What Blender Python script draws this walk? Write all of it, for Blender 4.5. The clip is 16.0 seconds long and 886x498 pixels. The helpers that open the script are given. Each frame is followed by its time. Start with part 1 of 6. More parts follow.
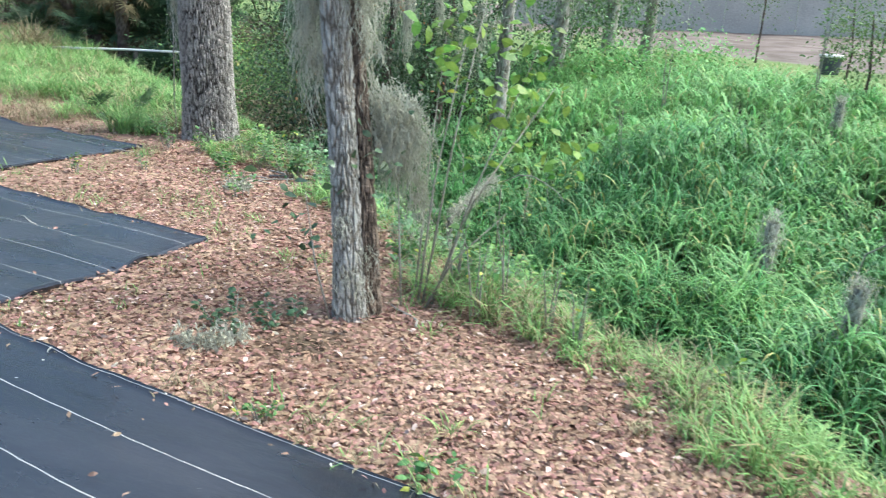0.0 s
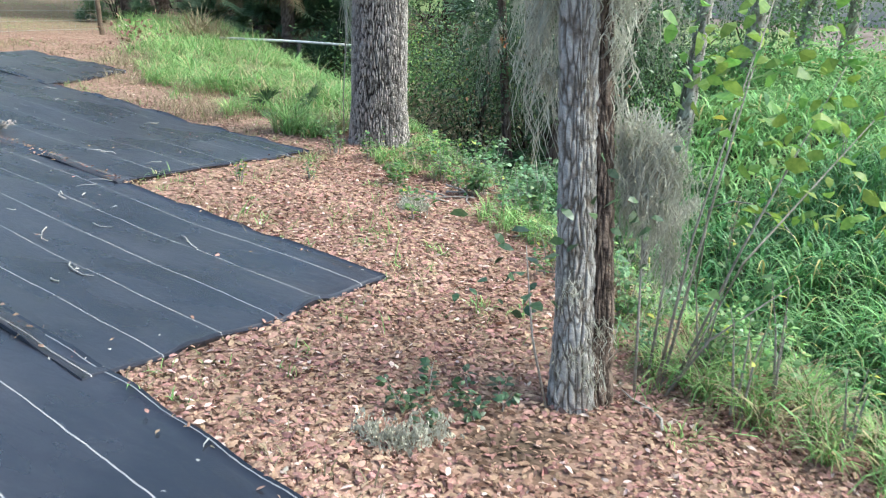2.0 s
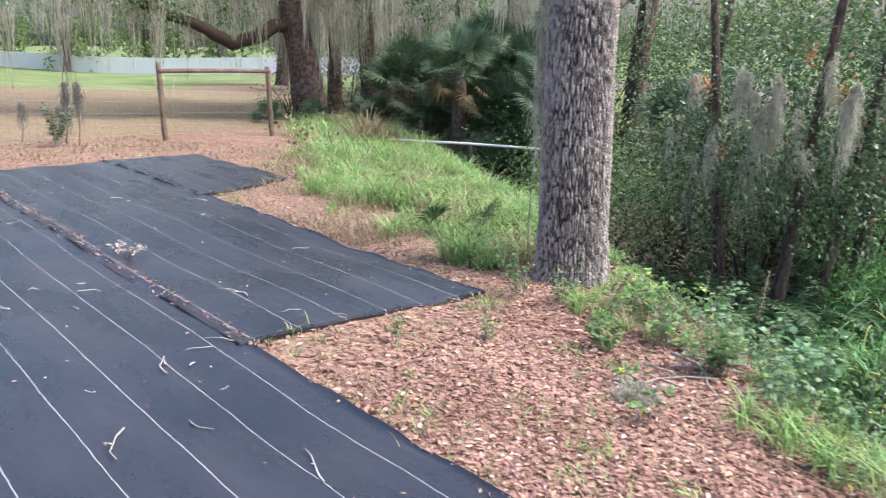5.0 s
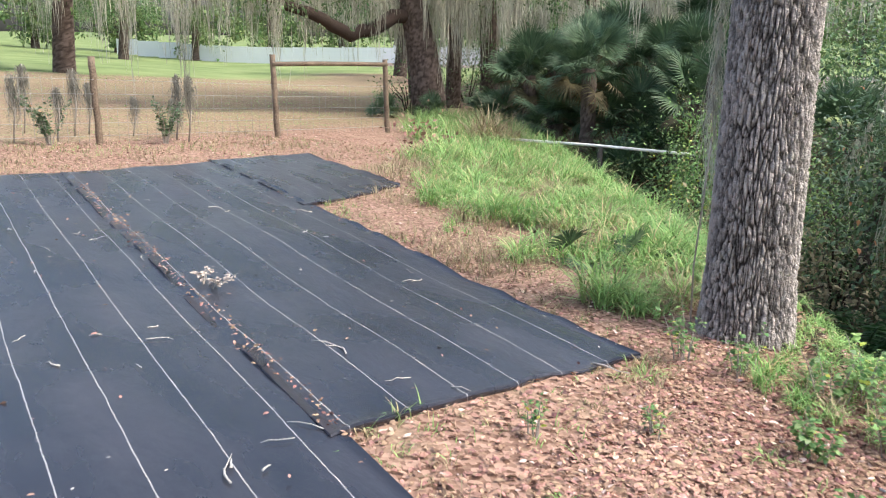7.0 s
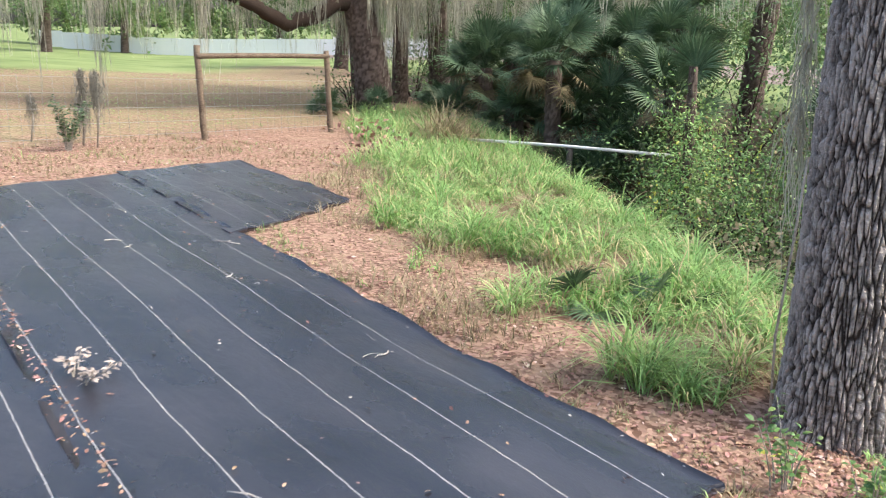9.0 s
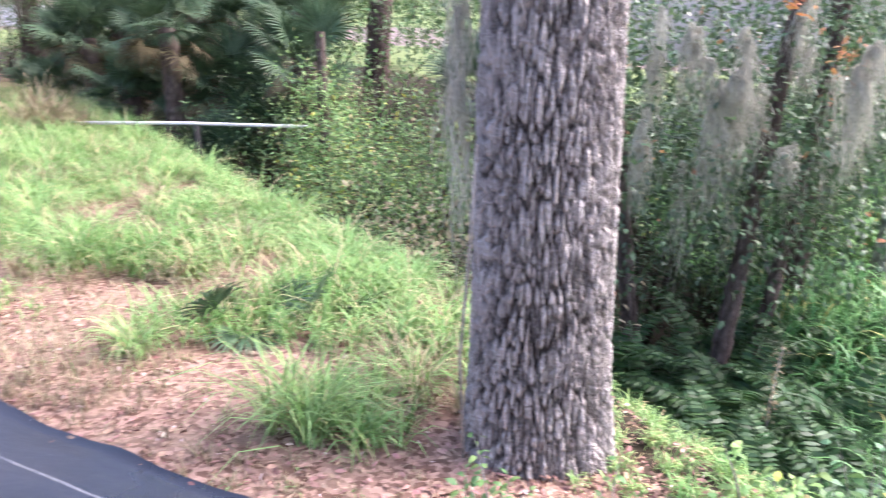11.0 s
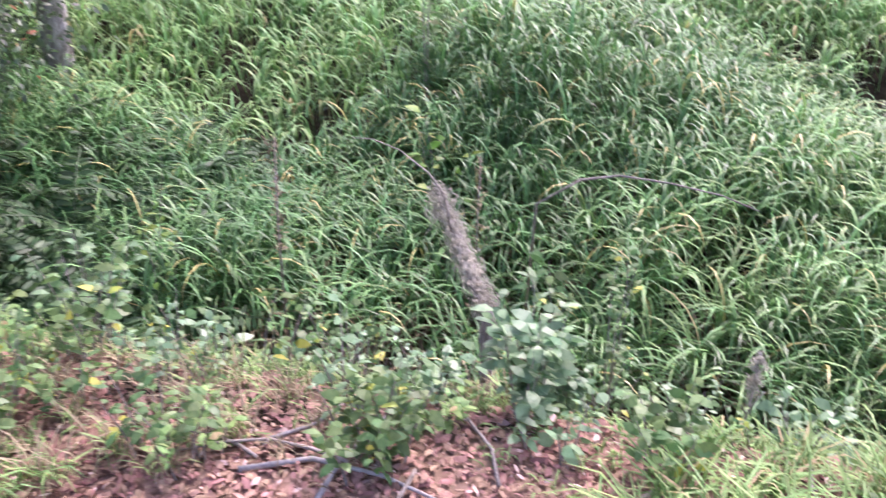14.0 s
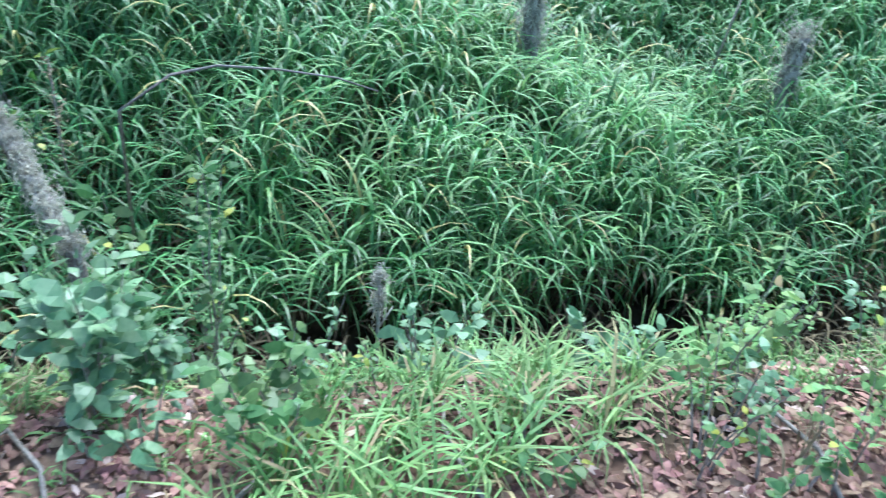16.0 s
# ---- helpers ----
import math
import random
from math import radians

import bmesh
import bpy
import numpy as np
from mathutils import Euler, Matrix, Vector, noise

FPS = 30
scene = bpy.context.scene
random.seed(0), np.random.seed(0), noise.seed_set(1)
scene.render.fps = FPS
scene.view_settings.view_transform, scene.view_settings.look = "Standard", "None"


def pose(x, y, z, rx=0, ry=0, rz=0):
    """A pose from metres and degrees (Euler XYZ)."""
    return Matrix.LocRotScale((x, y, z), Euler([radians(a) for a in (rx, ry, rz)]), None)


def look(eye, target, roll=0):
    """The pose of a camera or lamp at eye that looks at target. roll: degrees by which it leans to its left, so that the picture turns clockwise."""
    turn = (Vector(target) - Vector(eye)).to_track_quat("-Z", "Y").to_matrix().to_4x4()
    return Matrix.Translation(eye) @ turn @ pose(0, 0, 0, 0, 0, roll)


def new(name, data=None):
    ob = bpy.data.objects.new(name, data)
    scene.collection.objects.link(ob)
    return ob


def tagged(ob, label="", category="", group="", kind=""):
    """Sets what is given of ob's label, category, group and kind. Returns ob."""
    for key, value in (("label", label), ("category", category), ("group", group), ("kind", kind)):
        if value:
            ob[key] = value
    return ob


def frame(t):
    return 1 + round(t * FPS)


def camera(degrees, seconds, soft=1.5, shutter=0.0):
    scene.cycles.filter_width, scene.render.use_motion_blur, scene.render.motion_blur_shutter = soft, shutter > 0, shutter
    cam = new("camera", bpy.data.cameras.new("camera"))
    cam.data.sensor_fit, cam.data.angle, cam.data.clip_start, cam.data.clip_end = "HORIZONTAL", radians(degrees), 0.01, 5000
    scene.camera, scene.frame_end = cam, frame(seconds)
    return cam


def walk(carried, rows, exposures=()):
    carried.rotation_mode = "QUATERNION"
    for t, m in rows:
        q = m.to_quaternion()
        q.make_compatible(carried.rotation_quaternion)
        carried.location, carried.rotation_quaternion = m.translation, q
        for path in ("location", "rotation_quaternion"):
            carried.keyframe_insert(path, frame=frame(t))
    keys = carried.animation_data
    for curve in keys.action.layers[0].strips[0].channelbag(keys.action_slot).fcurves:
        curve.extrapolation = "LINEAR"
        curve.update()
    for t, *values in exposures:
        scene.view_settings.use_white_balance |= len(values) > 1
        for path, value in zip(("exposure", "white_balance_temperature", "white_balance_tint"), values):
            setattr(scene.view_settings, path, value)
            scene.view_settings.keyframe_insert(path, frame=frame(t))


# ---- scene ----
cam = camera(54.6, 16.0, soft=1.1, shutter=0.35)
# The whole yard leans four degrees down towards the ditch.
LAY = Matrix.Rotation(radians(-4.0), 4, Vector((0.8, -0.6, 0.0)))
PATH = [
    (0, (0.675, 0.077, 1.488), (0.566, 2.002, 0.959), 4.5),
    (0.5, (0.571, 0.279, 1.5), (0.349, 2.195, 0.969), 4.6),
    (1, (0.462, 0.523, 1.501), (0.143, 2.422, 0.959), 4.7),
    (1.5, (0.258, 0.791, 1.493), (-0.124, 2.673, 0.935), 4.6),
    (2, (0.145, 1.003, 1.486), (-0.277, 2.872, 0.913), 4.9),
    (2.5, (0.083, 1.275, 1.493), (-0.372, 3.137, 0.924), 5.1),
    (3, (-0.007, 1.508, 1.49), (-0.495, 3.368, 0.939), 5.3),
    (3.5, (-0.215, 1.802, 1.486), (-0.75, 3.66, 0.976), 4.8),
    (4, (-0.341, 2.068, 1.518), (-0.948, 3.922, 1.079), 4.1),
    (4.5, (-0.447, 2.33, 1.542), (-1.156, 4.159, 1.151), 4.0),
    (5, (-0.642, 2.604, 1.499), (-1.443, 4.394, 1.104), 4.1),
    (5.2, (-0.735, 2.717, 1.504), (-1.573, 4.487, 1.101), 4.3),
    (7.5, (-1.564, 3.892, 1.574), (-2.596, 5.549, 1.138), 4.4),
    (8, (-1.873, 4.244, 1.538), (-2.877, 5.918, 1.1), 4.3),
    (10.5, (-2.63, 5.692, 1.558), (-3.079, 7.587, 1.102), 3.8),
    (11, (-2.612, 5.832, 1.564), (-2.742, 7.772, 1.095), 3.0),
    (11.5, (-2.585, 5.913, 1.553), (-2.359, 7.842, 1.076), 2.0),
    (12, (-2.559, 5.94, 1.553), (-2.025, 7.799, 1.043), 1.4),
    (12.5, (-2.528, 5.94, 1.55), (-1.729, 7.687, 0.991), 0.6),
    (13, (-2.492, 5.932, 1.54), (-1.48, 7.536, 0.904), -0.1),
    (13.5, (-2.418, 5.93, 1.534), (-1.239, 7.369, 0.799), -0.4),
    (14, (-2.273, 5.922, 1.493), (-0.969, 7.177, 0.642), -0.2),
    (14.5, (-2.103, 6.003, 1.407), (-0.696, 7.064, 0.461), 0.3),
    (15, (-1.962, 6.032, 1.374), (-0.501, 6.942, 0.356), 0.8),
    (15.5, (-1.808, 6.016, 1.345), (-0.28, 6.769, 0.297), 1.9),
    (16, (-1.692, 5.997, 1.336), (-0.102, 6.563, 0.262), 3.0),
]
EXPOSURES = [(0.0, 1.22, 5700, -5), (2.0, 1.2, 5800, -2), (3.5, 1.22, 6050, 7), (5.0, 1.2, 6000, 14), (7.3, 1.25, 6400, 8), (8.2, 1.27, 6550, 8), (10.5, 1.70, 6000, 17), (11.3, 2.0, 5900, 28), (12.5, 1.68, 6100, 38), (13.5, 1.48, 6150, 44), (14.0, 1.45, 6000, 40), (14.6, 1.27, 5000, 14), (15.2, 1.24, 5100, 10), (16.0, 1.2, 4900, 2)]
walk(cam, [(t, LAY @ look(eye, target, roll)) for t, eye, target, roll in PATH], EXPOSURES)

# ---- light ----
world = bpy.data.worlds.new("sky")
scene.world = world
world.use_nodes = True
nt = world.node_tree
sky = nt.nodes.new("ShaderNodeTexSky")
sky.sky_type, sky.sun_disc = "NISHITA", False
sky.sun_elevation, sky.sun_rotation = radians(52), radians(75)
sky.air_density, sky.dust_density, sky.ozone_density = 1.0, 5.0, 1.0
nt.links.new(sky.outputs[0], nt.nodes["Background"].inputs[0])
nt.nodes["Background"].inputs[1].default_value = 0.15
sun = new("sun", bpy.data.lights.new("sun", "SUN"))
sun.data.energy, sun.data.angle, sun.data.color = 1.4, radians(18), (1.0, 0.95, 0.88)
sun.matrix_world = look((20 * math.sin(radians(75)) * 0.62, 20 * math.cos(radians(75)) * 0.62, 20 * 0.79), (0, 0, 0))

# ---- ground shape ----
BANK = np.array([(4.6, -0.6), (3.0, 1.4), (1.2, 3.75), (0.2, 5.25), (-0.7, 6.9), (-1.9, 8.95), (-3.0, 10.8), (-5.2, 13.6), (-7.6, 17.0), (-12.0, 23.0), (-30.0, 44.0)])


def bank_side(x, y):
    """Metres past the top edge of the ditch; minus on the side of the path."""
    x, y = np.asarray(x, float), np.asarray(y, float)
    best, side = np.full(x.shape, 1e9), np.zeros(x.shape)
    for (ax, ay), (bx, by) in zip(BANK[:-1], BANK[1:]):
        dx, dy = bx - ax, by - ay
        s = np.clip(((x - ax) * dx + (y - ay) * dy) / (dx * dx + dy * dy), 0, 1)
        ex, ey = x - ax - s * dx, y - ay - s * dy
        d = np.hypot(ex, ey)
        nearer = d < best
        best = np.where(nearer, d, best)
        side = np.where(nearer, np.sign(dy * ex - dx * ey), side)
    return best * side


def smooth(a, b, v):
    s = np.clip((v - a) / (b - a), 0, 1)
    return s * s * (3 - 2 * s)


def land(x, y):
    """Height of the ground."""
    x, y = np.asarray(x, float), np.asarray(y, float)
    d = 0.6 * x + 0.8 * y
    z = -0.07 * np.where(d > 6, 6 + 4 * np.tanh((d - 6) / 4), np.where(d < -8, -8 + 6 * np.tanh((d + 8) / 6), d))
    w = bank_side(x, y)
    cut = smooth(0.05, 1.5, w)
    z = z * (1 - cut) + cut * (-1.68 + 1.18 * smooth(1.7, 8.0, w))
    far = np.hypot(x + 2, y - 4)
    z = z - 0.6 * smooth(25, 90, far)
    bumps = 0.02 * np.sin(1.7 * x + 0.6 * y) * np.sin(1.3 * y - 0.4 * x) + 0.05 * np.sin(0.31 * x + 1) * np.sin(0.27 * y) * smooth(10, 30, far)
    return z + bumps


def rough(x, y, seed=0):
    """Smooth value noise, 0 to 1, on arrays."""
    xi, yi = np.floor(x).astype(np.int64), np.floor(y).astype(np.int64)
    fx, fy = x - xi, y - yi
    fx, fy = fx * fx * (3 - 2 * fx), fy * fy * (3 - 2 * fy)

    def h(a, b):
        n = (a * 374761393 + b * 668265263 + seed * 2147483647) & 0xFFFFFFFF
        n = ((n ^ (n >> 13)) * 1274126177) & 0xFFFFFFFF
        return ((n ^ (n >> 16)) & 0xFFFF) / 65535.0
    return (h(xi, yi) * (1 - fx) + h(xi + 1, yi) * fx) * (1 - fy) + (h(xi, yi + 1) * (1 - fx) + h(xi + 1, yi + 1) * fx) * fy


# ---- materials ----
def material(name, dark, light, roughness=0.8, scale=3.0, fine=40.0, bump=0.3, vary=0.0, through_light=0.0, spec=0.3, hue=0.0, attribute="", odd=None):
    """Two colours mixed by coarse and fine noise; vary: difference from piece to piece; through_light: light that a leaf lets pass."""
    m = bpy.data.materials.new(name)
    m.use_nodes = True
    n, ln = m.node_tree.nodes, m.node_tree.links
    out, bsdf = n["Material Output"], n["Principled BSDF"]
    co = n.new("ShaderNodeTexCoord")
    a, b = n.new("ShaderNodeTexNoise"), n.new("ShaderNodeTexNoise")
    a.inputs["Scale"].default_value, b.inputs["Scale"].default_value = scale, fine
    a.inputs["Detail"].default_value, b.inputs["Detail"].default_value = 4, 5
    ln.new(co.outputs["Object"], a.inputs["Vector"]), ln.new(co.outputs["Object"], b.inputs["Vector"])
    add = n.new("ShaderNodeMath")
    add.operation = "ADD"
    ln.new(a.outputs[0], add.inputs[0]), ln.new(b.outputs[0], add.inputs[1])
    ramp = n.new("ShaderNodeMapRange")
    ramp.inputs[1].default_value, ramp.inputs[2].default_value = 0.72, 1.28
    ln.new(add.outputs[0], ramp.inputs[0])
    mix = n.new("ShaderNodeMix")
    mix.data_type = "RGBA"
    mix.inputs[6].default_value, mix.inputs[7].default_value = (*dark, 1), (*light, 1)
    ln.new(ramp.outputs[0], mix.inputs[0])
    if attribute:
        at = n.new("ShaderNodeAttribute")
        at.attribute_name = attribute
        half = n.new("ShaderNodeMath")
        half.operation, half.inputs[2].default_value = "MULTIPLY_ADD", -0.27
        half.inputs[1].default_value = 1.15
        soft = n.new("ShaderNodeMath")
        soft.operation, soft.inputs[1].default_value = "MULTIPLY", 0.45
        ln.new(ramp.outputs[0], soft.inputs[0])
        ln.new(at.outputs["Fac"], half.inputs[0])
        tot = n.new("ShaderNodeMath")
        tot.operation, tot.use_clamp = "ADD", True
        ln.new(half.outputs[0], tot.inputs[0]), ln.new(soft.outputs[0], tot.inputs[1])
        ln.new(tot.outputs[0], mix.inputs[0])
    colour = mix.outputs[2]
    if vary or hue:
        geo = n.new("ShaderNodeNewGeometry")
        rnd = geo.outputs["Random Per Island"]
        if odd:
            pick = n.new("ShaderNodeMath")
            pick.operation, pick.inputs[1].default_value = "GREATER_THAN", 1 - odd[1]
            ln.new(rnd, pick.inputs[0])
            om = n.new("ShaderNodeMix")
            om.data_type = "RGBA"
            om.inputs[7].default_value = (*odd[0], 1)
            ln.new(pick.outputs[0], om.inputs[0]), ln.new(colour, om.inputs[6])
            colour = om.outputs[2]
        hsv = n.new("ShaderNodeHueSaturation")
        v = n.new("ShaderNodeMapRange")
        v.inputs[3].default_value, v.inputs[4].default_value = 1 - vary, 1 + vary
        mul = n.new("ShaderNodeMath")
        mul.operation, mul.inputs[1].default_value = "MULTIPLY", 7.31
        frac = n.new("ShaderNodeMath")
        frac.operation = "FRACT"
        ln.new(rnd, mul.inputs[0]), ln.new(mul.outputs[0], frac.inputs[0])
        hr = n.new("ShaderNodeMapRange")
        hr.inputs[3].default_value, hr.inputs[4].default_value = 0.5 - hue, 0.5 + hue
        ln.new(rnd, v.inputs[0]), ln.new(frac.outputs[0], hr.inputs[0])
        ln.new(v.outputs[0], hsv.inputs["Value"]), ln.new(hr.outputs[0], hsv.inputs["Hue"])
        ln.new(colour, hsv.inputs["Color"])
        colour = hsv.outputs[0]
    ln.new(colour, bsdf.inputs["Base Color"])
    bsdf.inputs["Roughness"].default_value = roughness
    bsdf.inputs["Specular IOR Level"].default_value = spec
    if bump:
        bm = n.new("ShaderNodeBump")
        bm.inputs["Strength"].default_value, bm.inputs["Distance"].default_value = bump, 0.02
        ln.new(b.outputs[0], bm.inputs["Height"]), ln.new(bm.outputs[0], bsdf.inputs["Normal"])
    if through_light:
        tr, ms = n.new("ShaderNodeBsdfTranslucent"), n.new("ShaderNodeMixShader")
        ms.inputs[0].default_value = through_light
        ln.new(colour, tr.inputs[0])
        ln.new(bsdf.outputs[0], ms.inputs[1]), ln.new(tr.outputs[0], ms.inputs[2]), ln.new(ms.outputs[0], out.inputs[0])
    return m


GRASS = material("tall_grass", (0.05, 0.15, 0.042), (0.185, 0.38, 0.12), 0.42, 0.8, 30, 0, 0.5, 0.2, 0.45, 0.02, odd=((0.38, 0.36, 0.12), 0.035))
# Lighter copy of GRASS: brighter daylight is put into the blade colour.
LIGHTENED_GRASS = material("lightened_grass", (0.165, 0.36, 0.095), (0.35, 0.55, 0.22), 0.5, 0.6, 30, 0, 0.35, 0.32, 0.4, 0.025, odd=((0.40, 0.36, 0.16), 0.025))
THATCH = material("brown_thatch", (0.07, 0.055, 0.03), (0.18, 0.15, 0.08), 0.8, 2, 30, 0, 0.4, 0.1)
FINE_GRASS = material("bright_grass", (0.18, 0.35, 0.09), (0.37, 0.54, 0.21), 0.5, 0.9, 30, 0, 0.35, 0.35, 0.3, 0.02, odd=((0.48, 0.41, 0.23), 0.12))
BANK_GRASS = material("bank_grass", (0.18, 0.34, 0.095), (0.36, 0.51, 0.19), 0.5, 1.5, 30, 0, 0.4, 0.3, 0.3, 0.02, odd=((0.38, 0.31, 0.16), 0.08))
DRY_GRASS = material("dry_grass", (0.20, 0.16, 0.09), (0.42, 0.36, 0.22), 0.7, 2, 30, 0, 0.4, 0.2)
SHRUB_LEAF = material("shrub_leaf", (0.10, 0.20, 0.06), (0.20, 0.33, 0.11), 0.45, 3, 60, 0, 0.28, 0.3, 0.5, 0.025, odd=((0.38, 0.42, 0.07), 0.07))
PALE_LEAF = material("pale_leaf", (0.14, 0.27, 0.12), (0.26, 0.40, 0.20), 0.42, 3, 60, 0, 0.25, 0.25, 0.6, 0.02)
VINE_LEAF = material("vine_leaf", (0.13, 0.26, 0.045), (0.29, 0.42, 0.09), 0.45, 3, 60, 0, 0.35, 0.4, 0.4, 0.03)
OAK_LEAF = material("oak_leaf", (0.05, 0.10, 0.04), (0.14, 0.21, 0.10), 0.35, 1, 60, 0, 0.5, 0.3, 0.6, 0.02, odd=((0.42, 0.20, 0.09), 0.006))
WOOD_LEAF = material("woods_leaf", (0.07, 0.14, 0.05), (0.19, 0.28, 0.11), 0.5, 0.3, 20, 0, 0.5, 0.25, 0.4, 0.03)
FAR_LEAF = material("far_leaf", (0.10, 0.17, 0.06), (0.24, 0.32, 0.13), 0.6, 0.15, 10, 0, 0.4, 0.3, 0.3, 0.03)
# Darkened leaf colour: the shade behind the thicket is put into it.
SHADE_TONED_LEAF = material("shade_toned_leaf", (0.03, 0.06, 0.024), (0.08, 0.125, 0.05), 0.5, 0.5, 30, 0, 0.4, 0.1, 0.3, 0.02)
ORANGE_LEAF = material("dead_orange_leaf", (0.42, 0.17, 0.07), (0.62, 0.30, 0.14), 0.6, 3, 40, 0, 0.3, 0.3, 0.3, 0.02)
PALM_LEAF = material("palm_leaf", (0.045, 0.09, 0.042), (0.13, 0.19, 0.105), 0.5, 2, 40, 0, 0.35, 0.2, 0.3, 0.02)
FERN_LEAF = material("fern_leaf", (0.026, 0.075, 0.023), (0.075, 0.15, 0.046), 0.5, 2, 40, 0, 0.35, 0.2, 0.4, 0.02)
MOSS = material("spanish_moss", (0.40, 0.39, 0.31), (0.64, 0.62, 0.52), 0.95, 4, 60, 0, 0.2, 0.35, 0.1)
OLD_MOSS = material("dead_moss", (0.15, 0.145, 0.12), (0.28, 0.27, 0.23), 0.95, 4, 60, 0, 0.2, 0.15, 0.1)
LITTER_LEAF = material("fallen_leaf", (0.235, 0.135, 0.098), (0.49, 0.315, 0.24), 0.75, 1.6, 60, 0, 0.36, 0.05, 0.15, 0.032, odd=((0.47, 0.38, 0.31), 0.045))
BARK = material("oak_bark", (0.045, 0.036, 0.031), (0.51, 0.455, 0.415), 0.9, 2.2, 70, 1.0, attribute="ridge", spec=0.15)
LICHEN_BARK = material("lichen_bark", (0.14, 0.115, 0.09), (0.48, 0.45, 0.41), 0.9, 6, 70, 0.5, attribute="ridge", spec=0.15)
BROWN_BARK = material("brown_bark", (0.035, 0.025, 0.02), (0.24, 0.18, 0.14), 0.9, 5, 60, 0.8, attribute="ridge", spec=0.15)
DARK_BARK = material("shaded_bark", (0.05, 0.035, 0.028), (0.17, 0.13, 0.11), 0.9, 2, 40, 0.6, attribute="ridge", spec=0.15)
BLEACHED = material("bleached_leaf", (0.34, 0.28, 0.24), (0.54, 0.46, 0.40), 0.8, 5, 50, 0, 0.25, 0.1)
TWIG = material("grey_twig", (0.20, 0.17, 0.14), (0.46, 0.42, 0.37), 0.8, 8, 90, 0.2)
PALE_TWIG = material("pale_twig", (0.29, 0.27, 0.25), (0.52, 0.50, 0.46), 0.8, 8, 90, 0.2)
POST_WOOD = material("weathered_post", (0.09, 0.065, 0.046), (0.24, 0.185, 0.135), 0.85, 3, 45, 0.5, spec=0.15)
PIPE = material("white_pipe", (0.68, 0.67, 0.64), (0.84, 0.83, 0.81), 0.5, 4, 50, 0.1)
DARK_POST = material("dark_post", (0.02, 0.02, 0.02), (0.05, 0.045, 0.04), 0.8, 4, 50, 0.3)
WHITE_VINYL = material("white_vinyl", (0.80, 0.81, 0.83), (0.86, 0.87, 0.88), 0.5, 0.5, 20, 0.05)
GREY_PANEL = material("grey_boards", (0.36, 0.34, 0.33), (0.52, 0.50, 0.48), 0.8, 0.8, 20, 0.2)
TUB = material("tub_plastic", (0.06, 0.065, 0.08), (0.11, 0.115, 0.13), 0.5, 6, 40, 0.1)
TUB_LID = material("tub_lid", (0.55, 0.54, 0.52), (0.70, 0.69, 0.67), 0.6, 6, 40, 0.1)
WIRE = material("galvanised_wire", (0.25, 0.25, 0.24), (0.40, 0.40, 0.39), 0.5, 6, 40, 0.0)


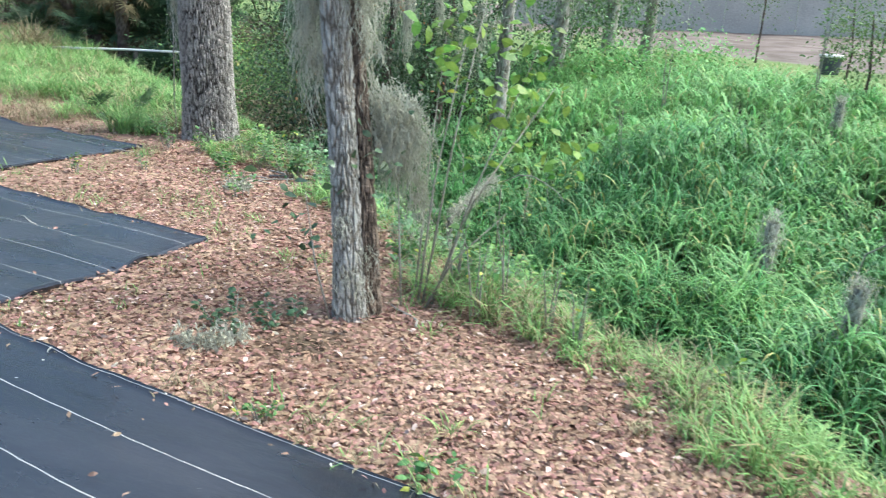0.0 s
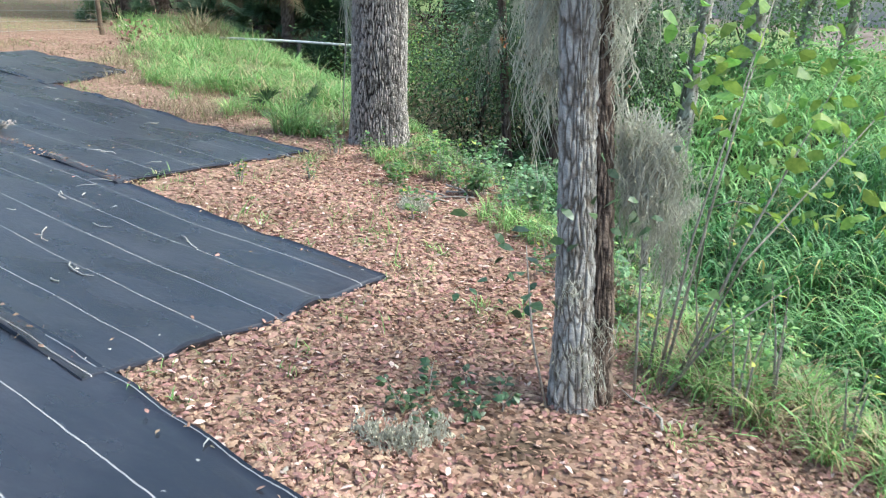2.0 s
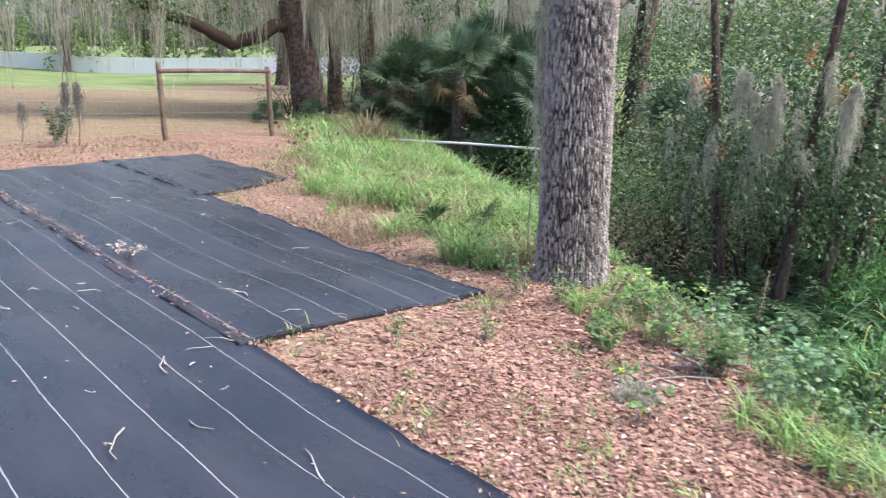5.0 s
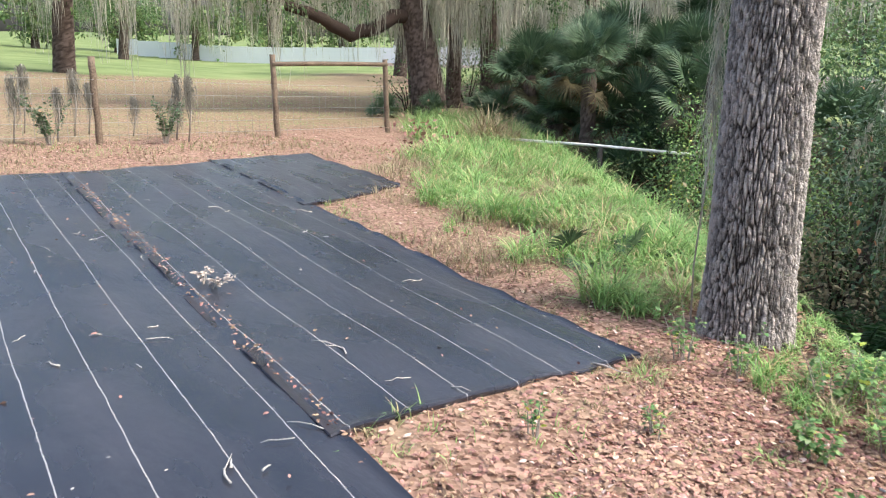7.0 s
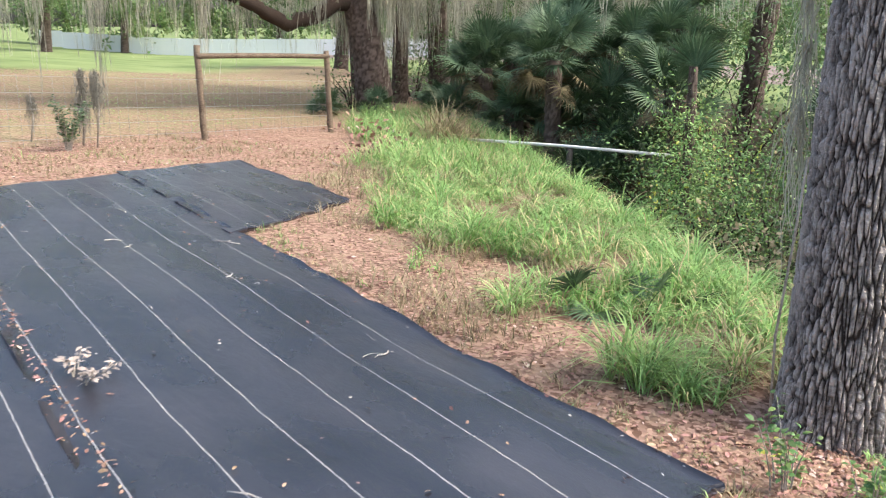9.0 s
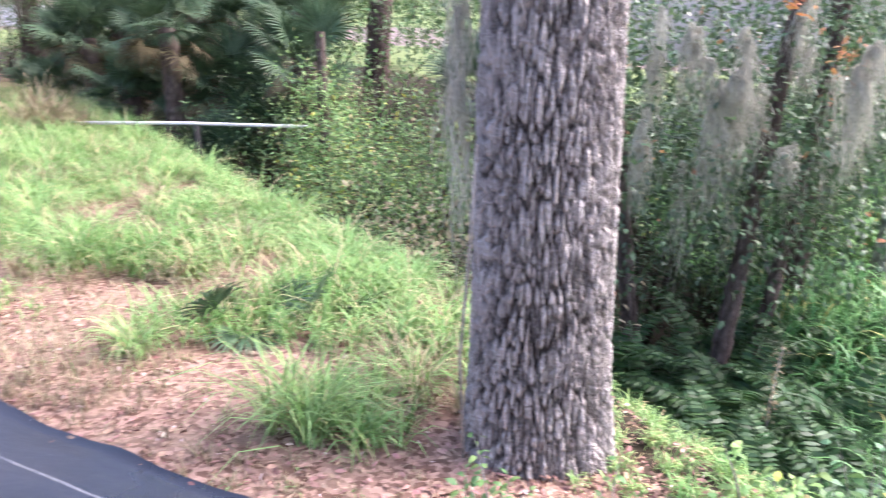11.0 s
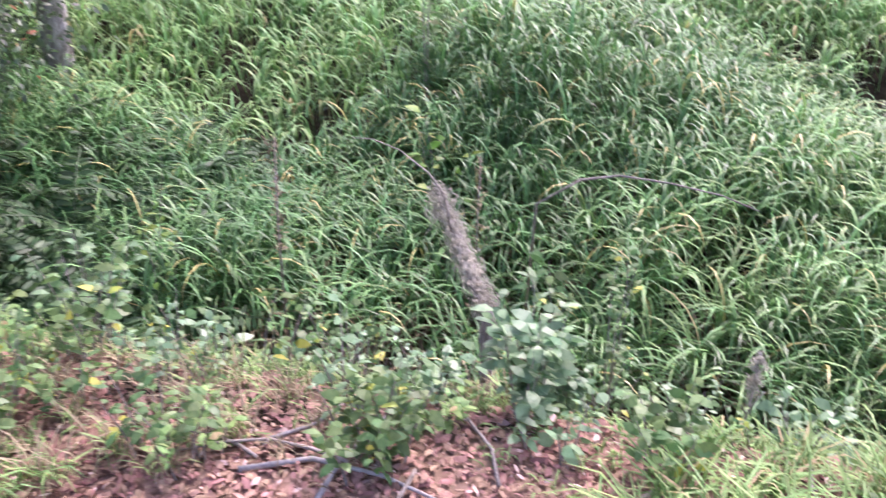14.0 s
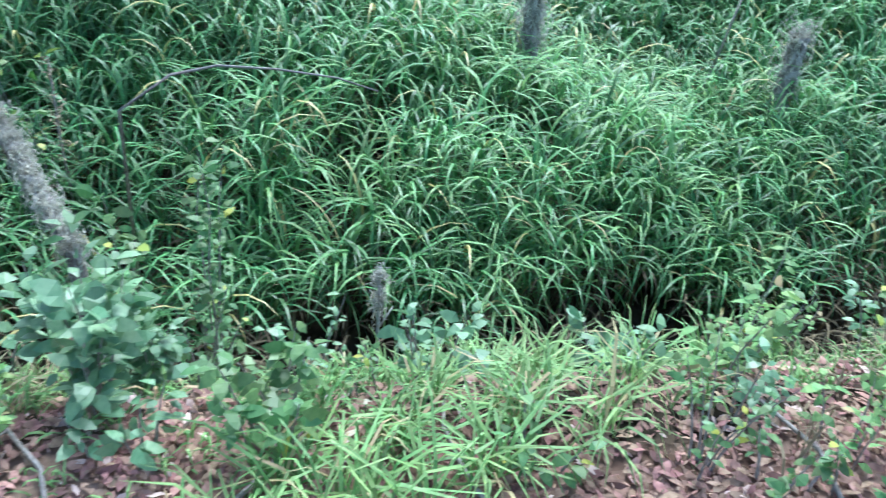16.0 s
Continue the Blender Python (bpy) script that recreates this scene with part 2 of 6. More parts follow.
def ground_material():
    m = bpy.data.materials.new("yard_ground")
    m.use_nodes = True
    n, ln = m.node_tree.nodes, m.node_tree.links
    bsdf = n["Principled BSDF"]
    bsdf.inputs["Roughness"].default_value, bsdf.inputs["Specular IOR Level"].default_value = 0.95, 0.1
    co = n.new("ShaderNodeTexCoord")

    def noise_tex(scale, detail=4):
        t = n.new("ShaderNodeTexNoise")
        t.inputs["Scale"].default_value, t.inputs["Detail"].default_value = scale, detail
        ln.new(co.outputs["Object"], t.inputs["Vector"])
        return t.outputs[0]

    def blend(fac, a, b, lo=0.35, hi=0.65):
        r = n.new("ShaderNodeMapRange")
        r.inputs[1].default_value, r.inputs[2].default_value = lo, hi
        ln.new(fac, r.inputs[0])
        x = n.new("ShaderNodeMix")
        x.data_type = "RGBA"
        ln.new(r.outputs[0], x.inputs[0])
        for k, c in ((6, a), (7, b)):
            if isinstance(c, tuple):
                x.inputs[k].default_value = (*c, 1)
            else:
                ln.new(c, x.inputs[k])
        return x.outputs[2]
    cell = n.new("ShaderNodeTexVoronoi")
    cell.inputs["Scale"].default_value = 38
    ln.new(co.outputs["Object"], cell.inputs["Vector"])
    sep = n.new("ShaderNodeSeparateColor")
    ln.new(cell.outputs["Color"], sep.inputs[0])
    flakes = blend(sep.outputs[0], (0.13, 0.075, 0.052), (0.40, 0.265, 0.20), 0.1, 0.95)
    litter = blend(noise_tex(3.0), flakes, (0.30, 0.22, 0.15), 0.52, 0.8)
    soil = blend(noise_tex(9.0, 6), (0.022, 0.018, 0.012), (0.07, 0.056, 0.036))
    lawn = blend(noise_tex(0.35, 6), (0.14, 0.19, 0.07), (0.225, 0.275, 0.115))
    mulch = blend(noise_tex(1.2, 6), (0.155, 0.12, 0.105), (0.26, 0.21, 0.19))
    at = n.new("ShaderNodeAttribute")
    at.attribute_name = "cover"
    parts = n.new("ShaderNodeSeparateColor")
    ln.new(at.outputs["Color"], parts.inputs[0])
    edge = noise_tex(4.0, 6)

    def ragged(value):
        s = n.new("ShaderNodeMath")
        s.operation, s.inputs[1].default_value = "MULTIPLY_ADD", 0.5
        ln.new(edge, s.inputs[0])
        s2 = n.new("ShaderNodeMath")
        s2.operation, s2.inputs[1].default_value = "SUBTRACT", 0.25
        ln.new(value, s.inputs[2]), ln.new(s.outputs[0], s2.inputs[0])
        return s2.outputs[0]
    c = blend(ragged(parts.outputs[0]), soil, litter, 0.3, 0.7)
    c = blend(ragged(parts.outputs[1]), c, lawn, 0.3, 0.7)
    c = blend(ragged(parts.outputs[2]), c, mulch, 0.3, 0.7)
    ln.new(c, bsdf.inputs["Base Color"])
    bump = n.new("ShaderNodeBump")
    bump.inputs["Strength"].default_value, bump.inputs["Distance"].default_value = 0.5, 0.006
    ln.new(cell.outputs["Distance"], bump.inputs["Height"]), ln.new(bump.outputs[0], bsdf.inputs["Normal"])
    return m


def fabric_material():
    """Black woven ground cloth with a pale marking thread every 305 mm."""
    m = bpy.data.materials.new("ground_cloth")
    m.use_nodes = True
    n, ln = m.node_tree.nodes, m.node_tree.links
    bsdf = n["Principled BSDF"]
    uv = n.new("ShaderNodeUVMap")
    uv.uv_map = "metres"
    sep = n.new("ShaderNodeSeparateXYZ")
    ln.new(uv.outputs[0], sep.inputs[0])

    def noise_tex(scale, stretch=(1, 1, 1), detail=4):
        mp = n.new("ShaderNodeMapping")
        mp.inputs["Scale"].default_value = stretch
        t = n.new("ShaderNodeTexNoise")
        t.inputs["Scale"].default_value, t.inputs["Detail"].default_value = scale, detail
        ln.new(uv.outputs[0], mp.inputs[0]), ln.new(mp.outputs[0], t.inputs["Vector"])
        return t.outputs[0]

    def calc(op, a, b=None, c=None):
        k = n.new("ShaderNodeMath")
        k.operation = op
        for i, v in enumerate((a, b, c)):
            if v is None:
                continue
            if isinstance(v, (int, float)):
                k.inputs[i].default_value = v
            else:
                ln.new(v, k.inputs[i])
        return k.outputs[0]
    wob = calc("MULTIPLY_ADD", noise_tex(1.5), 0.03, sep.outputs[1])
    wob = calc("MULTIPLY_ADD", noise_tex(12), 0.006, wob)
    off = calc("ABSOLUTE", calc("SUBTRACT", calc("FRACT", calc("DIVIDE", wob, 0.305)), 0.5))
    width = calc("MULTIPLY_ADD", noise_tex(5, (1, 6, 1)), 0.009, 0.0042)
    line = calc("LESS_THAN", off, width)
    dust = noise_tex(1.1, (1, 2.2, 1), 7)
    r = n.new("ShaderNodeMapRange")
    r.inputs[1].default_value, r.inputs[2].default_value = 0.35, 0.75
    ln.new(dust, r.inputs[0])
    base, full = n.new("ShaderNodeMix"), n.new("ShaderNodeMix")
    base.data_type = full.data_type = "RGBA"
    base.inputs[6].default_value, base.inputs[7].default_value = (0.010, 0.010, 0.014, 1), (0.040, 0.038, 0.046, 1)
    ln.new(r.outputs[0], base.inputs[0])
    full.inputs[7].default_value = (0.34, 0.33, 0.32, 1)
    ln.new(line, full.inputs[0]), ln.new(base.outputs[2], full.inputs[6])
    ln.new(full.outputs[2], bsdf.inputs["Base Color"])
    ln.new(calc("MULTIPLY_ADD", dust, 0.24, 0.16), bsdf.inputs["Roughness"])
    bsdf.inputs["Specular IOR Level"].default_value = 0.9
    bsdf.inputs["Sheen Weight"].default_value, bsdf.inputs["Sheen Roughness"].default_value = 0.14, 0.3
    bsdf.inputs["Sheen Tint"].default_value = (0.80, 0.80, 1.0, 1)
    weave = n.new("ShaderNodeTexNoise")
    weave.inputs["Scale"].default_value = 350
    ln.new(uv.outputs[0], weave.inputs["Vector"])
    bump, bump2 = n.new("ShaderNodeBump"), n.new("ShaderNodeBump")
    bump.inputs["Strength"].default_value, bump.inputs["Distance"].default_value = 0.35, 0.002
    bump2.inputs["Strength"].default_value, bump2.inputs["Distance"].default_value = 0.5, 0.02
    ln.new(weave.outputs[0], bump.inputs["Height"])
    ln.new(noise_tex(3.5, (1, 2.5, 1), 6), bump2.inputs["Height"])
    ln.new(bump2.outputs[0], bump.inputs["Normal"]), ln.new(bump.outputs[0], bsdf.inputs["Normal"])
    return m


GROUND, CLOTH = ground_material(), fabric_material()
rng = np.random.default_rng(7)


# ---- mesh helpers ----
def sheet(name, verts, faces, mat, parent=None, label="", smooth_shade=False):
    """One mesh object from arrays of corners and of faces with the same number of corners each."""
    verts, faces = np.asarray(verts, np.float32), np.asarray(faces, np.int32)
    me = bpy.data.meshes.new(name)
    k = faces.shape[1]
    me.vertices.add(len(verts)), me.loops.add(faces.size), me.polygons.add(len(faces))
    me.vertices.foreach_set("co", verts.ravel())
    me.loops.foreach_set("vertex_index", faces.ravel())
    me.polygons.foreach_set("loop_start", np.arange(0, faces.size, k, dtype=np.int32))
    me.update(calc_edges=True)
    me.polygons.foreach_set("use_smooth", np.full(len(faces), smooth_shade))
    me.materials.append(mat)
    ob = new(name, me)
    if parent:
        ob.parent = parent
    if label:
        ob["label"] = label
    return ob


def part(name, bm, mat, parent=None, label=""):
    """Links a bmesh as one mesh object under a thing or a part."""
    me = bpy.data.meshes.new(name)
    bm.to_mesh(me), bm.free()
    me.materials.append(mat)
    ob = new(name, me)
    if parent:
        ob.parent = parent
    if label:
        ob["label"] = label
    return ob


def join(*pieces):
    """Joins (corners, faces) pairs."""
    vs, fs, n = [], [], 0
    for v, f in pieces:
        vs.append(v), fs.append(np.asarray(f) + n)
        n += len(v)
    return np.concatenate(vs), np.concatenate(fs)


def blades(base, length, azimuth, rise, droop, width, segs=4):
    """Arching leaves: rise is the angle at which each starts, droop the angle through which it bends over."""
    n = len(base)
    base = np.asarray(base, float)
    length, azimuth, rise, droop, width = (np.broadcast_to(np.asarray(a, float), (n,)) for a in (length, azimuth, rise, droop, width))
    out = np.stack([np.cos(azimuth), np.sin(azimuth), np.zeros(n)], 1)
    side = np.stack([-np.sin(azimuth), np.cos(azimuth), np.zeros(n)], 1)
    p, rows = base.copy(), []
    for i in range(segs + 1):
        s = i / segs
        w = width * (0.65 + 0.35 * min(1, 4 * s)) * (1 - 0.96 * max(0, (s - 0.3) / 0.7) ** 1.6) * 0.55
        rows += [p - side * w[:, None], p + side * w[:, None]]
        a = rise - droop * (s + 0.5 / segs) ** 1.5
        p = p + (out * np.cos(a)[:, None] + np.array([0, 0, 1.0]) * np.sin(a)[:, None]) * (length / segs)[:, None]
    v = np.stack(rows, 1).reshape(-1, 3)
    k = 2 * (segs + 1)
    q = np.array([[2 * i, 2 * i + 1, 2 * i + 3, 2 * i + 2] for i in range(segs)])
    f = (np.arange(n)[:, None, None] * k + q[None]).reshape(-1, 4)
    return v, f


def leaves(at, direction, size, aspect=0.5, fold=0.25, rnd=None):
    """Folded leaves of six corners: stalk end, two shoulders, two hips, tip."""
    rnd = rnd or rng
    n = len(at)
    at = np.asarray(at, float)
    d = direction / np.maximum(np.linalg.norm(direction, axis=1, keepdims=True), 1e-6)
    up = rnd.normal(size=(n, 3)) * 0.5 + np.array([0, 0, 1.0])
    s = np.cross(d, up)
    s /= np.maximum(np.linalg.norm(s, axis=1, keepdims=True), 1e-6)
    u = np.cross(s, d)
    L = np.broadcast_to(np.asarray(size, float), (n,))[:, None]
    W = L * aspect * 0.5
    v = np.stack([at, at + d * L * 0.35 - s * W + u * W * fold, at + d * L * 0.35 + s * W + u * W * fold,
                  at + d * L * 0.72 - s * W * 0.75, at + d * L * 0.72 + s * W * 0.75, at + d * L - u * L * 0.12], 1).reshape(-1, 3)
    k = np.arange(n)[:, None, None] * 6
    f = (k + np.array([[0, 2, 1, 1], [1, 2, 4, 3], [3, 4, 5, 5]])[None]).reshape(-1, 4)
    return v, f


def tri_leaves(at, direction, size, aspect=0.5, fold=0.25, rnd=None):
    v, f = leaves(at, direction, size, aspect, fold, rnd)
    n = len(at)
    k = np.arange(n)[:, None, None] * 6
    return v, (k + np.array([[0, 2, 1], [1, 2, 4], [1, 4, 3], [3, 4, 5]])[None]).reshape(-1, 3)


def hanging(points, length, spread, count, width=0.003, segs=8, rnd=None):
    """Beards of moss: many thin curling strands below each point."""
    rnd = rnd or rng
    points = np.repeat(np.asarray(points, float), count, 0)
    n = len(points)
    ln_ = length * rnd.uniform(0.2, 1, n) ** 2.2 * 1.15
    p = points + rnd.normal(size=(n, 3)) * np.array([1, 1, 0.8]) * spread
    start = p[:, 2] - points[:, 2]
    rows, ang, curl = [], rnd.uniform(0, 6.28, n), rnd.uniform(0, 6.28, n)
    for i in range(segs + 1):
        s = i / segs
        w = width * (1.15 - 0.8 * s) * rnd.uniform(0.5, 1.5, n)
        side = np.stack([np.cos(ang), np.sin(ang), rnd.normal(size=n) * 0.3], 1)
        rows += [p - side * w[:, None], p + side * w[:, None]]
        ang, curl = ang + rnd.normal(size=n) * 1.1, curl + rnd.normal(size=n) * 1.4
        step = np.stack([np.cos(curl), np.sin(curl), np.zeros(n)], 1) * np.minimum(0.022, ln_[:, None] * 0.10) + rnd.normal(size=(n, 3)) * 0.006
        step[:, :2] -= (p - points)[:, :2] * 0.08
        step[:, 2] -= ln_ / segs
        p = p + step
    v = np.stack(rows, 1).reshape(-1, 3)
    k = 2 * (segs + 1)
    q = np.array([[2 * i, 2 * i + 1, 2 * i + 3, 2 * i + 2] for i in range(segs)])
    return v, (np.arange(n)[:, None, None] * k + q[None]).reshape(-1, 4)


def tube(points, radii, sides=8):
    """A tapering round rod through points."""
    points, radii = np.asarray(points, float), np.broadcast_to(np.asarray(radii, float), (len(points),))
    d = np.gradient(points, axis=0)
    d /= np.linalg.norm(d, axis=1, keepdims=True)
    ref = np.where(np.abs(d[:, 2:3]) > 0.9, np.array([[1.0, 0, 0]]), np.array([[0, 0, 1.0]]))
    a = np.cross(d, ref)
    a /= np.linalg.norm(a, axis=1, keepdims=True)
    b = np.cross(d, a)
    th = np.linspace(0, 2 * np.pi, sides, endpoint=False)
    v = points[:, None] + radii[:, None, None] * (np.cos(th)[None, :, None] * a[:, None] + np.sin(th)[None, :, None] * b[:, None])
    v = v.reshape(-1, 3)
    m = len(points)
    i, j = np.meshgrid(np.arange(m - 1), np.arange(sides), indexing="ij")
    f = np.stack([i * sides + j, i * sides + (j + 1) % sides, (i + 1) * sides + (j + 1) % sides, (i + 1) * sides + j], -1).reshape(-1, 4)
    n = len(v)
    v = np.concatenate([v, points[:1], points[-1:]])
    cap = np.array([[n, (j + 1) % sides, j, j] for j in range(sides)] + [[n + 1, n - sides + j, n - sides + (j + 1) % sides, n - sides + (j + 1) % sides] for j in range(sides)])
    return v, f, cap


def rod(name, points, radii, mat, parent=None, label="", sides=8):
    v, f, cap = tube(points, radii, sides)
    q = [tuple(x) for x in f] + [tuple(x[:3]) for x in cap]
    me = bpy.data.meshes.new(name)
    me.from_pydata([tuple(x) for x in v], [], q)
    me.polygons.foreach_set("use_smooth", np.full(len(q), True))
    me.materials.append(mat)
    ob = new(name, me)
    if parent:
        ob.parent = parent
    if label:
        ob["label"] = label
    return ob


def bark_trunk(name, points, radii, mat, parent, around=64, step=0.03, depth=0.02, cells=(22, 5.0), flare=0.0, label="", seed=0):
    """A trunk with furrowed bark: plates stand proud, furrows run up and down between them."""
    points, radii = np.asarray(points, float), np.asarray(radii, float)
    seg = np.concatenate([[0], np.cumsum(np.linalg.norm(np.diff(points, axis=0), axis=1))])
    m = max(4, int(seg[-1] / step))
    s = np.linspace(0, seg[-1], m)
    ker = np.stack([np.interp(s, seg, points[:, i]) for i in range(3)], 1)
    rad = np.interp(s, seg, radii)
    th = np.linspace(0, 2 * np.pi, around, endpoint=False)
    S, T = np.meshgrid(s, th, indexing="ij")
    # noise on the wrapped turn: two overlapping copies blended where it closes
    def wrap(ks, kz, sd):
        t = T / (2 * np.pi)
        a, b = rough(t * ks, S * kz, sd), rough((t - 1) * ks, S * kz, sd)
        w = np.clip((t - 0.85) / 0.15, 0, 1)
        return a * (1 - w) + b * w
    # long plates with furrows between them: distance to the borders of stretched cells
    c = cells[0]
    X = T / (2 * np.pi) * c + (wrap(7, 1.5, seed + 3) - 0.5) * 2.2 + (wrap(31, 6.0, seed + 13) - 0.5) * 0.5
    Y = S * cells[1] + (wrap(29, 2.0, seed + 4) - 0.5) * 1.2
    xi, yi = np.floor(X), np.floor(Y)
    first, second = np.full(X.shape, 9.0), np.full(X.shape, 9.0)

    def cell_hash(a, b, k):
        n = (np.mod(a, c).astype(np.int64) * 374761393 + b.astype(np.int64) * 668265263 + (seed * 7 + k) * 974634311) & 0xFFFFFFFF
        n = ((n ^ (n >> 13)) * 1274126177) & 0xFFFFFFFF
        return ((n ^ (n >> 16)) & 0xFFFF) / 65535.0
    for di in (-1, 0, 1):
        for dj in (-1, 0, 1):
            a, b = xi + di, yi + dj
            d = np.hypot(a + 0.1 + 0.8 * cell_hash(a, b, 1) - X, (b + cell_hash(a, b, 2) - Y) * 1.15)
            second = np.where(d < first, first, np.minimum(second, d))
            first = np.minimum(first, d)
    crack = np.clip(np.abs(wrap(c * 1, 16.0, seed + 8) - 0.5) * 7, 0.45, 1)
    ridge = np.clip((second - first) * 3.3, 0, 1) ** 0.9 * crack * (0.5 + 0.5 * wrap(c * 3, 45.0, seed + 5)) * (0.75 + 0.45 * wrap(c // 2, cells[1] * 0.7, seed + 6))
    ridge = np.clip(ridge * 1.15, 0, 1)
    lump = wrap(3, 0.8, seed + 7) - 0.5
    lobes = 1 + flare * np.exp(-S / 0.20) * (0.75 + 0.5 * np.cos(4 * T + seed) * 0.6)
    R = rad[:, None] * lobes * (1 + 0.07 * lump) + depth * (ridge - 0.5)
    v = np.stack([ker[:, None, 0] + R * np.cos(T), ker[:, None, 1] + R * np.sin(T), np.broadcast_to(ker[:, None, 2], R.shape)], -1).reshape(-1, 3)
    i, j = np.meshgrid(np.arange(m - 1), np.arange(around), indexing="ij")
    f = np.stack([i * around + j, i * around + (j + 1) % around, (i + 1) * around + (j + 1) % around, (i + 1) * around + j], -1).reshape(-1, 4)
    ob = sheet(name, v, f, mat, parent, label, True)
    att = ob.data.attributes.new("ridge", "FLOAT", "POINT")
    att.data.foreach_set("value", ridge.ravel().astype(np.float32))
    return ob


def empty(name, at, label, category, group="", kind=""):
    ob = new(name)
    ob.location = at
    return tagged(ob, label, category, group, kind)


def spot(x, y, up=0.0):
    return np.array([x, y, float(land(x, y)) + up])


# ---- ground ----
def cover(x, y):
    """Shares of fallen leaves, lawn and mulch over the soil."""
    w = bank_side(x, y)
    far = np.hypot(x + 2, y - 4)
    litter = 1 - smooth(-0.3, 0.35, w + 0.5 * (rough(x * 1.5, y * 1.5, 5) - 0.5))
    lawn = np.where(w < 0, smooth(-24, -32, x + 0.25 * (y - 20) + 10 * (rough(x * 0.08, y * 0.08, 2) - 0.5)), smooth(7.5, 9.5, w + 2 * (rough(x * 0.4, y * 0.4, 9) - 0.5)))
    lawn = np.maximum(lawn, smooth(45, 60, far))
    lawn = np.maximum(lawn, 0.40 * smooth(-10.5, -13.0, x) * (w < 0))
    # Shade beside the slim tree, painted as thinner litter over dark soil.
    litter = litter * (1 - 0.6 * np.exp(-(((x + 0.12) / 0.42) ** 2 + ((y - 3.72) / 0.36) ** 2)))
    mulch = np.where(w > 0, smooth(13.0, 14.5, w + 1.5 * (rough(x * 0.3, y * 0.3, 4) - 0.5)) * (1 - smooth(26, 30, w)), 0)
    ring = 1 - smooth(1.5, 1.9, np.hypot((x - 6.2), (y - 15.2) * 1.0) + 0.5 * rough(x * 2, y * 2, 8))
    return litter, lawn, np.maximum(mulch, ring)


N = 380
line = np.linspace(-1, 1, N)
gx, gy = np.meshgrid(-2.0 + 3.0 * np.sinh(6.0 * line), 7.0 + 3.0 * np.sinh(6.0 * line), indexing="ij")
gz = land(gx, gy)
i, j = np.meshgrid(np.arange(N - 1), np.arange(N - 1), indexing="ij")
quads = np.stack([i * N + j, (i + 1) * N + j, (i + 1) * N + j + 1, i * N + j + 1], -1).reshape(-1, 4)
ground = sheet("ground", np.stack([gx, gy, gz], -1).reshape(-1, 3), quads, GROUND, smooth_shade=True)
att = ground.data.attributes.new("cover", "FLOAT_COLOR", "POINT")
att.data.foreach_set("color", np.stack([*cover(gx, gy), np.ones_like(gx)], -1).ravel().astype(np.float32))
tagged(ground, "yard ground with fallen leaves sloping into a ditch", "ground", kind="structure")

# ---- ground cloth: strips run along U, lie side by side along V ----
U, V = np.array([-0.9, 0.436]), np.array([0.436, 0.9])
strips = [  # v of both edges, u of the near end at both edges, lift, v of a pale line, gap between lines
    (-2.9, -1.0, -4.0, -4.0, 0.004, -2.73),
    (-1.1, 0.80, -4.0, -4.0, 0.008, -0.86),
    (0.70, 2.48, -4.0, -4.0, 0.012, 0.96),
    (2.38, 4.13, 3.02, 3.20, 0.016, 2.43),
    (4.05, 6.06, 5.72, 6.02, 0.020, 4.50, 0.326),
    (5.96, 7.70, 10.55, 11.75, 0.024, 5.96),
]


